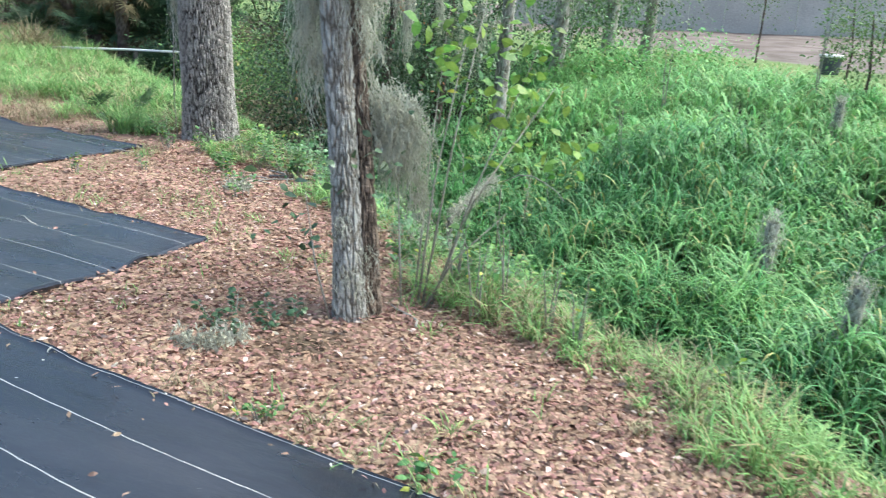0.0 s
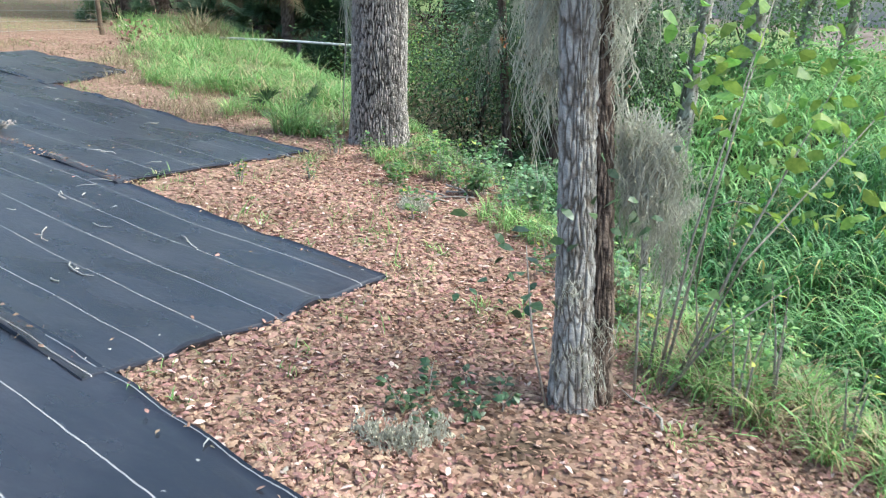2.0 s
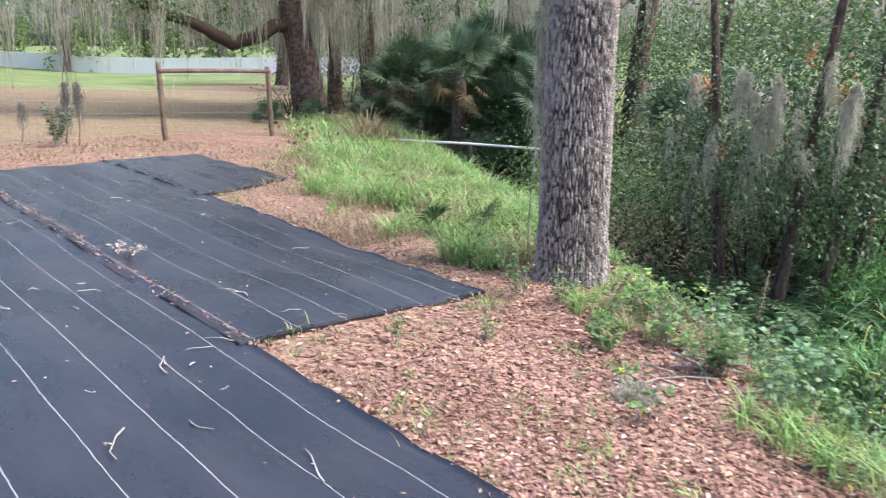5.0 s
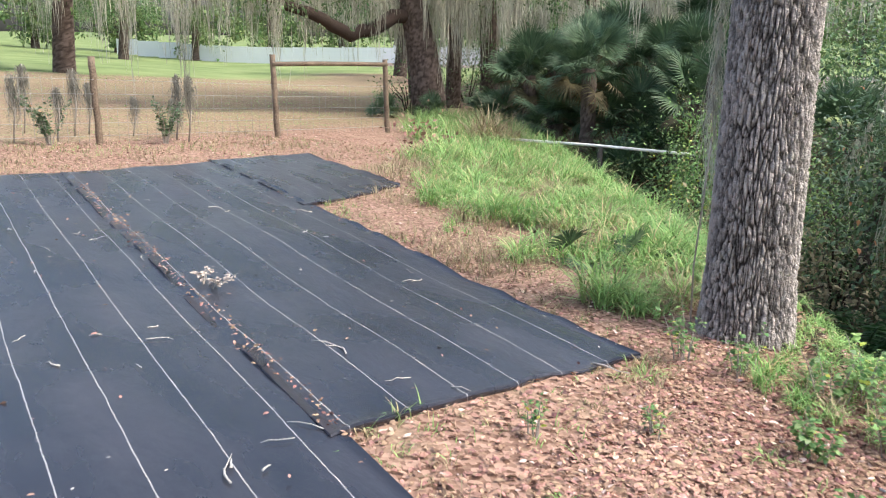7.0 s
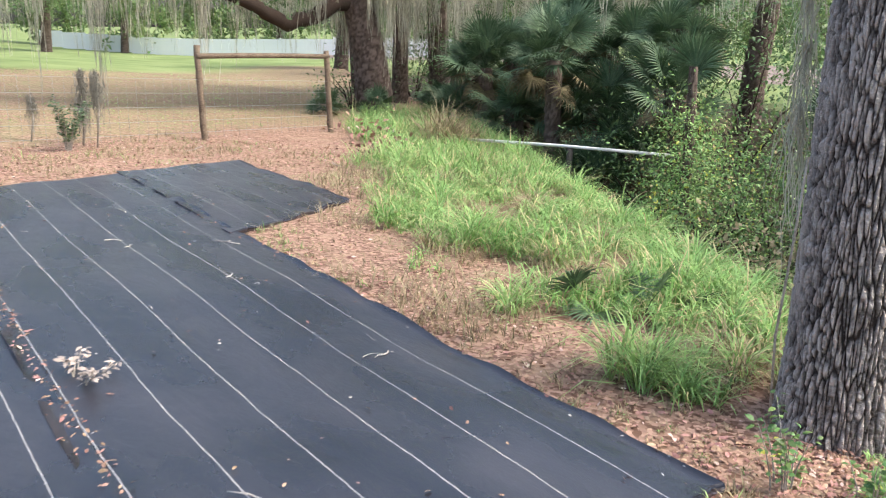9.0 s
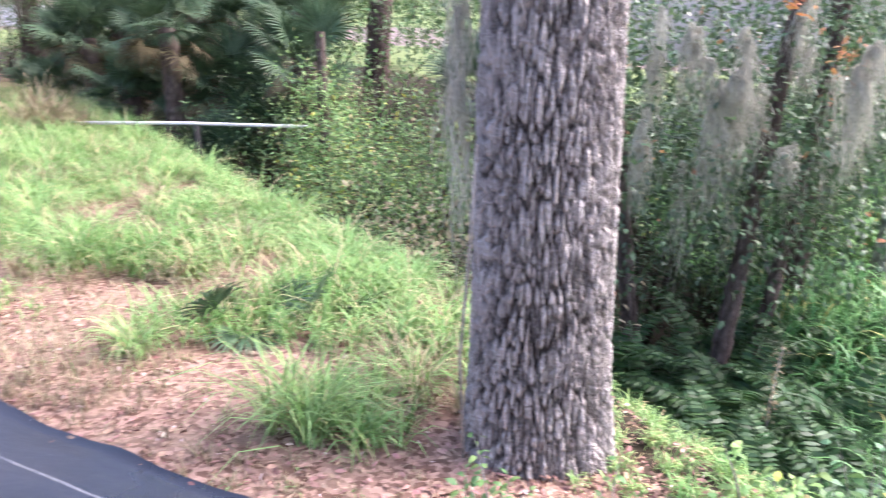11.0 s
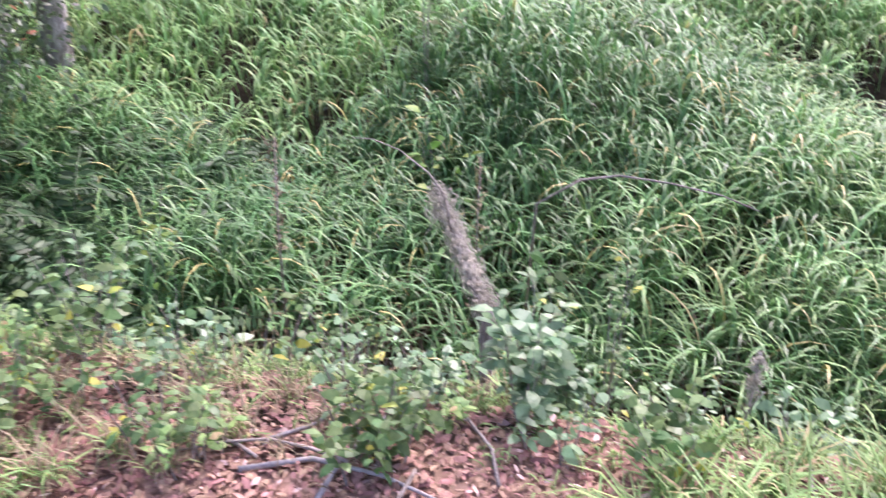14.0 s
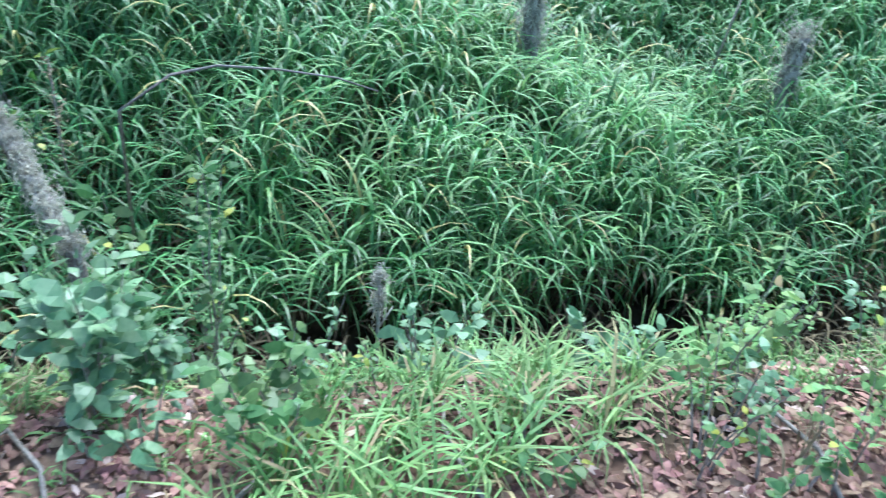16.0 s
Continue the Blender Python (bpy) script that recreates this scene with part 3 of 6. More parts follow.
def ground_cloth(v0, v1, u0, u1, lift, mark, gap=0.305, seed=0):
    nv = 30
    nu = 260
    vv = np.linspace(v0, v1, nv)
    ss = np.linspace(0, 1, nu) ** 1.25
    start = np.interp(vv, (v0, v1), (u0, u1)) + 0.05 * (rough(vv * 3, vv * 0 + seed, 3) - 0.5) + 0.02 * (rough(vv * 14, vv * 0 + seed, 4) - 0.5)
    stop = (9.7 + 0.436 * vv) / 0.9 + 0.12 * rough(vv * 2, vv * 0, seed)
    uu = start[None] + ss[:, None] * (stop - start)[None]
    vm = np.broadcast_to(vv[None], uu.shape) + 0.02 * (rough(uu * 1.2, uu * 0 + seed, 6) - 0.5) * np.where((np.arange(nv) == 0) | (np.arange(nv) == nv - 1), 1, 0)[None]
    x, y = uu * U[0] + vm * V[0], uu * U[1] + vm * V[1]
    edge = np.minimum(np.minimum(vm - v0, v1 - vm), uu - start[None])
    ripple = 0.010 * rough(uu * 2.2, vm * 3.0, 77) + 0.008 * rough(uu * 0.8, vm * 5.0, 78)
    curl = 0.036 * np.exp(-np.maximum(edge, 0) / 0.05) * (rough(uu * 4.5, vm * 4.5, seed + 2) - 0.35)
    z = land(x, y) + lift + ripple + curl
    z = np.where(uu - start[None] < 1e-6, z - 0.012, z)
    top = np.stack([x, y, z], -1).reshape(-1, 3)
    i, j = np.meshgrid(np.arange(nu - 1), np.arange(nv - 1), indexing="ij")
    f = np.stack([i * nv + j, i * nv + j + 1, (i + 1) * nv + j + 1, (i + 1) * nv + j], -1).reshape(-1, 4)
    # turned-down hem along the border gives the cloth its thickness
    rim = np.concatenate([np.arange(nu - 1, 0, -1) * nv, np.arange(nv), np.arange(1, nu) * nv + nv - 1])
    low = top[rim] - np.array([0, 0, 0.03])
    base = len(top)
    hem = np.array([[rim[k], rim[k + 1], base + k + 1, base + k] for k in range(len(rim) - 1)])
    ob = sheet("ground_cloth", np.concatenate([top, low]), np.concatenate([f, hem]), CLOTH, smooth_shade=True)
    uvs = np.concatenate([np.stack([uu.ravel(), ((vm - mark) * 0.305 / gap + 0.1525).ravel()], 1), np.stack([uu.ravel(), ((vm - mark) * 0.305 / gap + 0.1525).ravel()], 1)[rim]])
    layer = ob.data.uv_layers.new(name="metres")
    layer.data.foreach_set("uv", uvs[np.concatenate([f, hem]).ravel()].ravel().astype(np.float32))
    return tagged(ob, "black woven landscape fabric strip with pale lines laid on the ground", "landscape fabric", "strips of landscape fabric")


for k, row in enumerate(strips):
    ground_cloth(*row, seed=20 + 5 * k)


def on_cloth(x, y):
    """True where a strip of cloth lies."""
    u, v = -0.9 * x + 0.436 * y, 0.436 * x + 0.9 * y
    inside = np.zeros(np.shape(x), bool)
    for v0, v1, u0, u1, *_ in strips:
        inside |= (v > v0) & (v < v1) & (u > u0 + (u1 - u0) * (v - v0) / (v1 - v0)) & (x > -9.9)
    return inside


# ---- fallen leaves ----
def fallen_leaves(name, x, y, lift, size, label, mat=LITTER_LEAF):
    n = len(x)
    az = rng.uniform(0, 6.28, n)
    tilt = rng.normal(size=n) * 0.13
    d = np.stack([np.cos(az), np.sin(az), tilt], 1)
    at = np.stack([x, y, land(x, y) + lift + rng.uniform(0, 0.02, n)], 1)
    v, f = tri_leaves(at, d, size, 0.42, rng.choice([-0.2, 0.3, 0.12], (n, 1)))
    return tagged(sheet(name, v, f, mat), label, "fallen leaves", kind="stuff")


n = 330000
lx, ly = rng.uniform(-12, 3.5, n), rng.uniform(0.5, 16, n)
w = bank_side(lx, ly)
near = np.hypot(lx + 0.8, (ly - 5.2) * 0.8)
keep = (w < 0.3) & ~on_cloth(lx, ly) & (rng.uniform(0, 1, n) < np.where(near < 3.4, 1.0, np.where(near < 6, 0.5, 0.22))) & ~((lx < -3.4) & (w > -2.0) & (ly > 9) & (rng.uniform(0, 1, n) < 0.6))
# Fewer leaves where the shade by the slim tree is painted.
keep &= rng.uniform(0, 1, n) > 0.62 * np.exp(-(((lx + 0.12) / 0.42) ** 2 + ((ly - 3.72) / 0.36) ** 2))
fallen_leaves("leaf_litter", lx[keep], ly[keep], 0.003, 0.013 + 0.040 * rng.uniform(0, 1, keep.sum()) ** 1.8, "brown and pinkish dry oak leaves covering the ground")
n = 100000
lx, ly = rng.uniform(-2.6, 2.2, n), rng.uniform(2.2, 8.8, n)
k = (bank_side(lx, ly) < 0.25) & ~on_cloth(lx, ly) & (rng.uniform(0, 1, n) > 0.62 * np.exp(-(((lx + 0.12) / 0.42) ** 2 + ((ly - 3.72) / 0.36) ** 2)))
fallen_leaves("leaf_litter", lx[k], ly[k], 0.002, 0.013 + 0.040 * rng.uniform(0, 1, k.sum()) ** 1.8, "thick brown oak leaf litter along the bank")

# ---- grasses ----
def scatter(n, box, test):
    x, y = rng.uniform(box[0], box[1], n), rng.uniform(box[2], box[3], n)
    k = test(x, y) & ~on_cloth(x, y)
    return x[k], y[k]


def thicket(x, y):
    """The shaded hollow under the moss-hung trees, where ferns grow."""
    return (np.hypot((x + 1.75) / 1.25, (y - 11.7) / 1.2) < 1) | (np.hypot((x + 5.5) / 3.2, (y - 17.5) / 3.5) < 1)


def tall_grass(plants, per, box, wide, label, size=1.0, width=0.0135, mat=GRASS):
    """Leaning stems, each with arching leaves up its length, the longest near the top."""
    def test(x, y):
        w = bank_side(x, y)
        gap = rough(x * 1.3 + 9, y * 1.3, 35)
        return (w > wide[0] - 0.75 * smooth(4.6, 3.4, y) + 0.35 * (rough(x * 1.6, y * 1.6, 31) - 0.5)) & (w < wide[1] + 1.2 * (rough(x * 0.7, y * 0.7, 33) - 0.5)) & ~thicket(x, y) & (gap > 0.2)
    x, y = scatter(plants, box, test)
    m = len(x)
    w = bank_side(x, y)
    mound = np.maximum(0.38 + 1.05 * rough(x * 0.75 + 3, y * 0.75, 41), 1.15 * np.exp(-(((x - 2.1) / 1.1) ** 2 + ((y - 6.8) / 1.1) ** 2)))
    hollow = 1 - 0.78 * np.exp(-(((x - 0.45) / 0.85) ** 2 + ((y - 8.1) / 0.9) ** 2)) - 0.3 * np.exp(-(((x - 0.8) / 0.7) ** 2 + ((y - 9.8) / 0.9) ** 2))
    top = 0.68 * hollow * mound * size * np.clip(0.5 + 0.55 * (w - wide[0]), 0.5, 1) * (1 - 0.6 * smooth(4.0, 7.5, w))
    az, tilt = rng.uniform(0, 6.28, m), rng.uniform(0.05, 0.35, m)
    lean = np.stack([np.cos(az) * tilt, np.sin(az) * tilt, np.ones(m)], 1)
    foot = np.stack([x, y, land(x, y)], 1)
    sv, sf = blades(foot, top, az, 1.5 - tilt, 0.3, 0.007, 3)
    k = np.repeat(np.arange(m), per)
    s = 1 - 0.75 * rng.uniform(0, 1, len(k)) ** 1.6
    base = foot[k] + lean[k] * (top[k] * s)[:, None]
    n = len(k)
    v, f = blades(base, rng.uniform(0.30, 0.58, n) * size * (0.7 + 0.3 * mound[k]), rng.uniform(0, 6.28, n), rng.uniform(1.05, 1.5, n), rng.uniform(2.0, 3.1, n), rng.uniform(0.65, 1.3, n) * width, 6)
    return tagged(sheet("tall_grass", *join((v, f), (sv, sf)), mat, smooth_shade=True), label, "grass", kind="stuff")


tall_grass(8600, 6, (-1.0, 7, 2.5, 10.5), (1.72, 5.2), "tall green grass with arching blades filling the ditch")
tall_grass(13000, 5, (-1.0, 11, 4.0, 18), (3.6, 8.2), "tall green grass on the far side of the ditch", 1.0, 0.02, LIGHTENED_GRASS)
tall_grass(3200, 6, (-1.0, 6, 3.5, 10.5), (1.25, 4.5), "brown dead blades under the tall ditch grass", 0.62, 0.012, THATCH)
# Light on the mound is painted by blades of the lighter copy.
tall_grass(900, 6, (1.1, 3.4, 5.6, 8.0), (1.8, 4.0), "grass mound in the ditch with sunlight painted as lighter green", 1.05, 0.0135, LIGHTENED_GRASS)
tall_grass(2200, 5, (1.5, 8, -2.5, 3), (1.0, 5.5), "tall green grass with arching blades along the ditch")
tall_grass(1500, 5, (-0.6, 1.2, 9.6, 13.0), (0.9, 3.2), "dark green grass in the shaded part of the ditch")


def beside_cloth(x, y, reach=0.22):
    """True on the ground within reach of the cloth's border."""
    near_it = np.zeros(np.shape(x), bool)
    for a in np.linspace(0, 6.28, 9)[:8]:
        near_it |= on_cloth(x + reach * np.cos(a), y + reach * np.sin(a))
    return near_it & ~on_cloth(x, y)


def short_grass(n, box, test, length, mat, label, width=0.006, droop=(0.6, 2.0), lift=0.0):
    x, y = scatter(n, box, test)
    hub = (np.floor(x * 5) * 0.2 + 0.2 * rough(np.floor(x * 5) + 0.5, np.floor(y * 5) + 0.5, 57), np.floor(y * 5) * 0.2 + 0.2 * rough(np.floor(x * 5) + 0.5, np.floor(y * 5) + 0.5, 58))
    pull = rng.uniform(0.2, 0.75, len(x))
    x, y = x + (hub[0] - x) * pull, y + (hub[1] - y) * pull
    m = len(x)
    tuft = np.clip(0.1 + 1.5 * rough(x * 2.3, y * 2.3, 51) * (0.5 + rough(x * 0.8, y * 0.8, 52)), 0.3, 1.4)
    base = np.stack([x, y, land(x, y) - 0.01 + rng.uniform(0, lift + 1e-6, m)], 1)
    v, f = blades(base, rng.uniform(length[0], length[1], m) * tuft, rng.uniform(0, 6.28, m), rng.uniform(0.9, 1.5, m), rng.uniform(*droop, m), rng.uniform(0.6, 1.4, m) * width, 3)
    return tagged(sheet("grass", v, f, mat), label, "grass", kind="stuff")


short_grass(150000, (-3.2, 4.5, 0.0, 10.2), lambda x, y: (lambda w: (w > -0.50 - 0.35 * smooth(7.6, 8.2, y) + 0.75 * rough(x * 1.1, y * 1.1, 61)) & (w < 0.85 - 0.3 * smooth(4.0, 3.0, y)) & (rough(x * 2.1, y * 2.1, 63) > 0.2) & (rng.uniform(0, 1, len(x)) < np.where(y > 6.8, np.where(y > 7.9, 0.95, 0.5), 1)))(bank_side(x, y)), (0.09, 0.27), BANK_GRASS, "light green grass with dry blades along the bank edge", 0.0062, (1.6, 3.2), 0.05)
short_grass(88000, (-9.0, -2.6, 9.3, 15.5), lambda x, y: (lambda w: (w > -2.25 + 0.9 * (rough(x * 1.3, y * 1.3, 71) - 0.5) + 0.5 * smooth(9.8, 9.3, y) - 0.8 * smooth(14.0, 16.0, y)) & ~beside_cloth(x, y, 0.25) & (w < 0.7) & (rough(x * 1.7, y * 1.7, 73) > 0.40) & (np.hypot((x + 3.7) / 0.6, (y - 9.5) / 0.42) > 0.6 + 0.7 * rough(x * 4, y * 4, 74)) & (rng.uniform(0, 1, len(x)) < 0.25 + 1.0 * smooth(0.25, 0.6, rough(x * 3.1, y * 3.1, 75))))(bank_side(x, y)), (0.12, 0.42), FINE_GRASS, "bright green drooping grass beside the ditch", 0.0085, (1.5, 3.4), 0.10)
short_grass(15000, (-9.0, -2.6, 9.0, 15.5), lambda x, y: (lambda w: (w > -3.3) & (w < 0.7) & (rough(x * 1.7, y * 1.7, 73) < 0.50))(bank_side(x, y)), (0.08, 0.22), DRY_GRASS, "dry straw blades among the bright grass", 0.006, (1.0, 2.6), 0.1)
short_grass(30000, (-13, -6, 14.0, 22), lambda x, y: (lambda w: (w > -2.8 + 1.6 * rough(x, y, 81)) & (w < 0.5))(bank_side(x, y)), (0.18, 0.5), FINE_GRASS, "green grass by the wooden fence posts", 0.009, (0.6, 2.0), 0.1)
short_grass(22000, (-12, 1.0, 2.0, 15), lambda x, y: (bank_side(x, y) < -0.2) & (rough(x * 1.9, y * 1.9, 91) > 0.66), (0.04, 0.13), BANK_GRASS, "sparse short grass among the fallen leaves", 0.005)
short_grass(26000, (-12.5, -2.5, 7.5, 15), lambda x, y: (bank_side(x, y) < -0.6) & (rough(x * 0.7, y * 0.7, 95) > 0.3), (0.04, 0.13), DRY_GRASS, "thin straw grass along the fabric", 0.005)
short_grass(60000, (-9.5, 1.5, 2.2, 10.5), lambda x, y: beside_cloth(x, y, 0.26) & (bank_side(x, y) < -0.5) & (rough(x * 2.6, y * 2.6, 93) > 0.38), (0.03, 0.10), DRY_GRASS, "short straw and weeds along the fabric's border", 0.005, (0.8, 2.4))
short_grass(24000, (-9.5, 1.5, 2.2, 10.5), lambda x, y: beside_cloth(x, y, 0.3) & (bank_side(x, y) < -0.5) & (rough(x * 2.2, y * 2.2, 94) > 0.55), (0.04, 0.12), BANK_GRASS, "short green weeds along the fabric's border", 0.006, (0.8, 2.4))
def tussocks(n, per, box, test, length, mat, label, width):
    """Grass growing in round clumps, the blades falling outward all round."""
    x, y = scatter(n, box, test)
    m = len(x)
    k = np.repeat(np.arange(m), per)
    big = rng.uniform(0.6, 1.25, m)
    az = rng.uniform(0, 6.28, len(k))
    out = rng.uniform(0, 0.07, len(k)) * big[k]
    bx, by = x[k] + out * np.cos(az), y[k] + out * np.sin(az)
    v, f = blades(np.stack([bx, by, land(bx, by) - 0.01], 1), rng.uniform(*length, len(k)) * big[k], az + rng.normal(size=len(k)) * 0.5, rng.uniform(1.0, 1.5, len(k)), rng.uniform(1.4, 3.2, len(k)), rng.uniform(0.6, 1.3, len(k)) * width, 5)
    return tagged(sheet("grass_tussocks", v, f, mat), label, "grass", kind="stuff")


def by_the_ditch(x, y):
    w = bank_side(x, y)
    return (w > -2.1) & (w < 0.4) & ~beside_cloth(x, y, 0.3) & (np.hypot((x + 3.7) / 0.6, (y - 9.5) / 0.42) > 1)


tussocks(120, 110, (-9.5, -2.8, 9.4, 16.5), by_the_ditch, (0.25, 0.60), FINE_GRASS, "bright green clumps of drooping grass beside the ditch", 0.009)
tussocks(60, 70, (-9.5, -2.8, 9.4, 16.5), by_the_ditch, (0.2, 0.5), DRY_GRASS, "straw-coloured dead grass clumps beside the ditch", 0.007)
tussocks(46, 34, (-2.8, 1.2, 2.4, 8.2), lambda x, y: (bank_side(x, y) < -0.35), (0.05, 0.14), BANK_GRASS, "small green grass tufts among the fallen leaves", 0.005)
tussocks(40, 40, (-2.8, 1.2, 2.4, 8.2), lambda x, y: (bank_side(x, y) < -0.25), (0.04, 0.11), DRY_GRASS, "small straw tufts among the fallen leaves", 0.004)
short_grass(26000, (1, 16, 9, 27), lambda x, y: (lambda w: (w > 8) & (w < 14))(bank_side(x, y)), (0.06, 0.14), FINE_GRASS, "mown grass strip beyond the ditch", 0.012)


# ---- leafy plants ----
def plant(name, at, height, stems, leaf, per, mat, label, category, spread=0.5, aspect=0.5, seed=1, lean=0.25, stem_r=0.004):
    """Upright stems with leaves set along them."""
    rnd = np.random.default_rng(seed)
    thing = empty(name, at, label, category)
    tubes, pos, way = [], [], []
    for _ in range(stems):
        a, h = rnd.uniform(0, 6.28), height * rnd.uniform(0.6, 1.0)
        r0 = rnd.uniform(0, 0.08) * spread
        t = np.linspace(0, 1, 6)[:, None]
        off = np.array([[math.cos(a), math.sin(a), 0]])
        line = off * (r0 + spread * lean * t ** 1.5 * h) + np.array([[0, 0, h]]) * t + rnd.normal(size=(6, 3)) * 0.012 * h * t
        v, f, cap = tube(line, stem_r * (1.2 - t[:, 0]), 5)
        tubes.append((v, np.concatenate([f, cap])))
        s = rnd.uniform(0.18, 1.0, per) ** 0.8
        p = np.stack([np.interp(s, t[:, 0], line[:, i]) for i in range(3)], 1)
        az = rnd.uniform(0, 6.28, per)
        d = np.stack([np.cos(az), np.sin(az), rnd.uniform(-0.35, 0.6, per)], 1)
        pos.append(p + d * 0.35 * leaf * rnd.uniform(0.2, 1.4, (per, 1))), way.append(d)
    pos, way = np.concatenate(pos), np.concatenate(way)
    v, f = join(*tubes)
    me_q = [tuple(dict.fromkeys(int(c) for c in q)) for q in f]
    me = bpy.data.meshes.new("stem")
    me.from_pydata([tuple(x) for x in v], [], me_q)
    me.materials.append(TWIG)
    st = new("stem", me)
    st.parent = thing
    st["kind"] = "stuff"
    lv, lf = tri_leaves(pos, way, leaf * rnd.uniform(0.6, 1.25, len(pos)), aspect, 0.3, rnd)
    sheet("foliage", lv, lf, mat, thing)
    return thing


# ---- moss beards ----
def beard(name, points, length, spread, count, label="grey-green Spanish moss hanging in long strands", width=0.003, parent=None, seed=3, mat=None):
    rnd = np.random.default_rng(seed)
    v, f = hanging(points, length, spread, count, width, 8, rnd)
    ob = sheet(name, v, f, mat or MOSS, parent)
    ob["kind"] = "stuff"
    if parent is None:
        tagged(ob, label, "Spanish moss", kind="stuff")
    return ob


# ---- the large oak by the bank ----
oak = empty("oak_tree", spot(-2.42, 9.04, -0.05), "large oak with grey furrowed bark at the edge of the bank", "tree")
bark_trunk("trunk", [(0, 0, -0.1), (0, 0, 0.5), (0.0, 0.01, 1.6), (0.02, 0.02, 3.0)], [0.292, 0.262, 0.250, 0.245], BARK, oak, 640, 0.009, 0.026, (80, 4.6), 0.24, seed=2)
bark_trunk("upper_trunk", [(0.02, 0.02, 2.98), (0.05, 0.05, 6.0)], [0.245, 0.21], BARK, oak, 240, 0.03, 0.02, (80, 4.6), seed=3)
bark_trunk("limb", [(0.05, 0.05, 2.05), (0.5, 0.45, 2.35), (1.3, 1.1, 2.75), (2.4, 2.0, 3.4)], [0.11, 0.10, 0.085, 0.06], BARK, oak, 40, 0.04, 0.012, (14, 6), seed=9)
bark_trunk("limb", [(0.0, 0.1, 2.9), (-0.9, 0.9, 3.3), (-2.2, 1.7, 3.9)], [0.12, 0.10, 0.07], BARK, oak, 40, 0.04, 0.012, (14, 6), seed=10)
rod("vine", [(-0.28, -0.22, 0.1), (-0.30, -0.18, 0.5), (-0.27, -0.2, 0.9), (-0.25, -0.2, 1.3)], 0.006, TWIG, oak, "thin dry vine on the bark", 5)
beard("moss", [(-0.33, 0.10, 1.75), (-0.34, 0.1, 1.95), (-0.33, 0.12, 2.2), (-0.35, 0.12, 2.5), (-0.34, 0.08, 1.5)], 0.75, 0.011, 38, parent=oak, seed=4)

# ---- the slim moss-hung tree ----
slim = empty("mossy_tree", spot(0.03, 4.08, -0.04), "slim forked tree with lichen bark draped in Spanish moss", "tree")
bark_trunk("trunk", [(-0.02, 0, -0.08), (-0.045, 0.07, 0.4), (-0.09, 0.17, 1.0), (-0.13, 0.24, 1.55), (-0.14, 0.27, 1.9)], [0.090, 0.074, 0.070, 0.076, 0.085], LICHEN_BARK, slim, 260, 0.008, 0.012, (22, 8.5), 0.35, seed=21)
bark_trunk("second_stem", [(0.065, 0.03, -0.08), (0.045, 0.10, 0.4), (0.0, 0.20, 0.95), (-0.06, 0.26, 1.5), (-0.07, 0.29, 1.9)], [0.060, 0.050, 0.046, 0.050, 0.055], BROWN_BARK, slim, 150, 0.010, 0.014, (12, 6.5), 0.3, "dark brown peeling stem twisted against the pale one", seed=31)
bark_trunk("limb", [(-0.12, 0.20, 1.75), (-0.30, 0.30, 2.2), (-0.55, 0.42, 2.9), (-0.7, 0.5, 4.2)], [0.075, 0.07, 0.06, 0.05], LICHEN_BARK, slim, 60, 0.025, 0.012, (12, 6), seed=23)
bark_trunk("limb", [(-0.10, 0.24, 1.75), (0.06, 0.34, 2.2), (0.22, 0.42, 2.9), (0.4, 0.55, 4.2)], [0.075, 0.07, 0.06, 0.05], LICHEN_BARK, slim, 60, 0.025, 0.012, (12, 6), seed=25)
for pts, rad in (([(-0.02, -0.07, 0.03), (-0.14, -0.10, 0.035), (-0.27, -0.08, 0.02)], (0.024, 0.016, 0.007)), ([(0.08, -0.03, 0.03), (0.17, -0.10, 0.03), (0.27, -0.17, 0.0)], (0.03, 0.02, 0.01))):
    bark_trunk("root", pts, rad, BROWN_BARK, slim, 20, 0.03, 0.004, (8, 6), seed=27)
beard("moss", [(0.10, 0.26, 1.12), (0.14, 0.27, 1.05), (0.17, 0.28, 1.0), (0.13, 0.30, 0.95), (0.20, 0.28, 0.92), (0.22, 0.3, 1.05), (0.25, 0.3, 0.95)], 0.36, 0.05, 190, parent=slim, seed=6, width=0.0024)
beard("moss", [(0.28, 0.3, 0.72), (0.30, 0.3, 0.62)], 0.30, 0.03, 70, parent=slim, seed=16, width=0.0022)
beard("moss", [(-0.25, 0.24, 1.85), (-0.27, 0.25, 1.7), (-0.24, 0.27, 1.55), (-0.28, 0.25, 1.45), (-0.31, 0.27, 1.75), (-0.22, 0.22, 1.3)], 0.45, 0.028, 70, parent=slim, seed=7, width=0.0026)
beard("moss", [(-0.06, 0.16, 1.95), (0.0, 0.2, 1.85), (-0.14, 0.15, 1.9), (-0.2, 0.17, 1.85), (0.02, 0.22, 1.6), (0.0, 0.24, 1.4), (0.03, 0.22, 1.75)], 0.34, 0.04, 120, parent=slim, seed=8, width=0.0026)
beard("moss", [(-0.3, 0.34, 2.3), (-0.35, 0.36, 2.5), (0.08, 0.36, 2.3), (0.14, 0.4, 2.6), (0.1, 0.36, 2.0)], 0.5, 0.05, 110, parent=slim, seed=9)
beard("moss", [(-0.02, -0.06, 0.30), (0.04, -0.03, 0.22), (-0.05, -0.03, 0.55), (0.06, 0.0, 0.38)], 0.20, 0.03, 34, parent=slim, seed=10, width=0.0016)


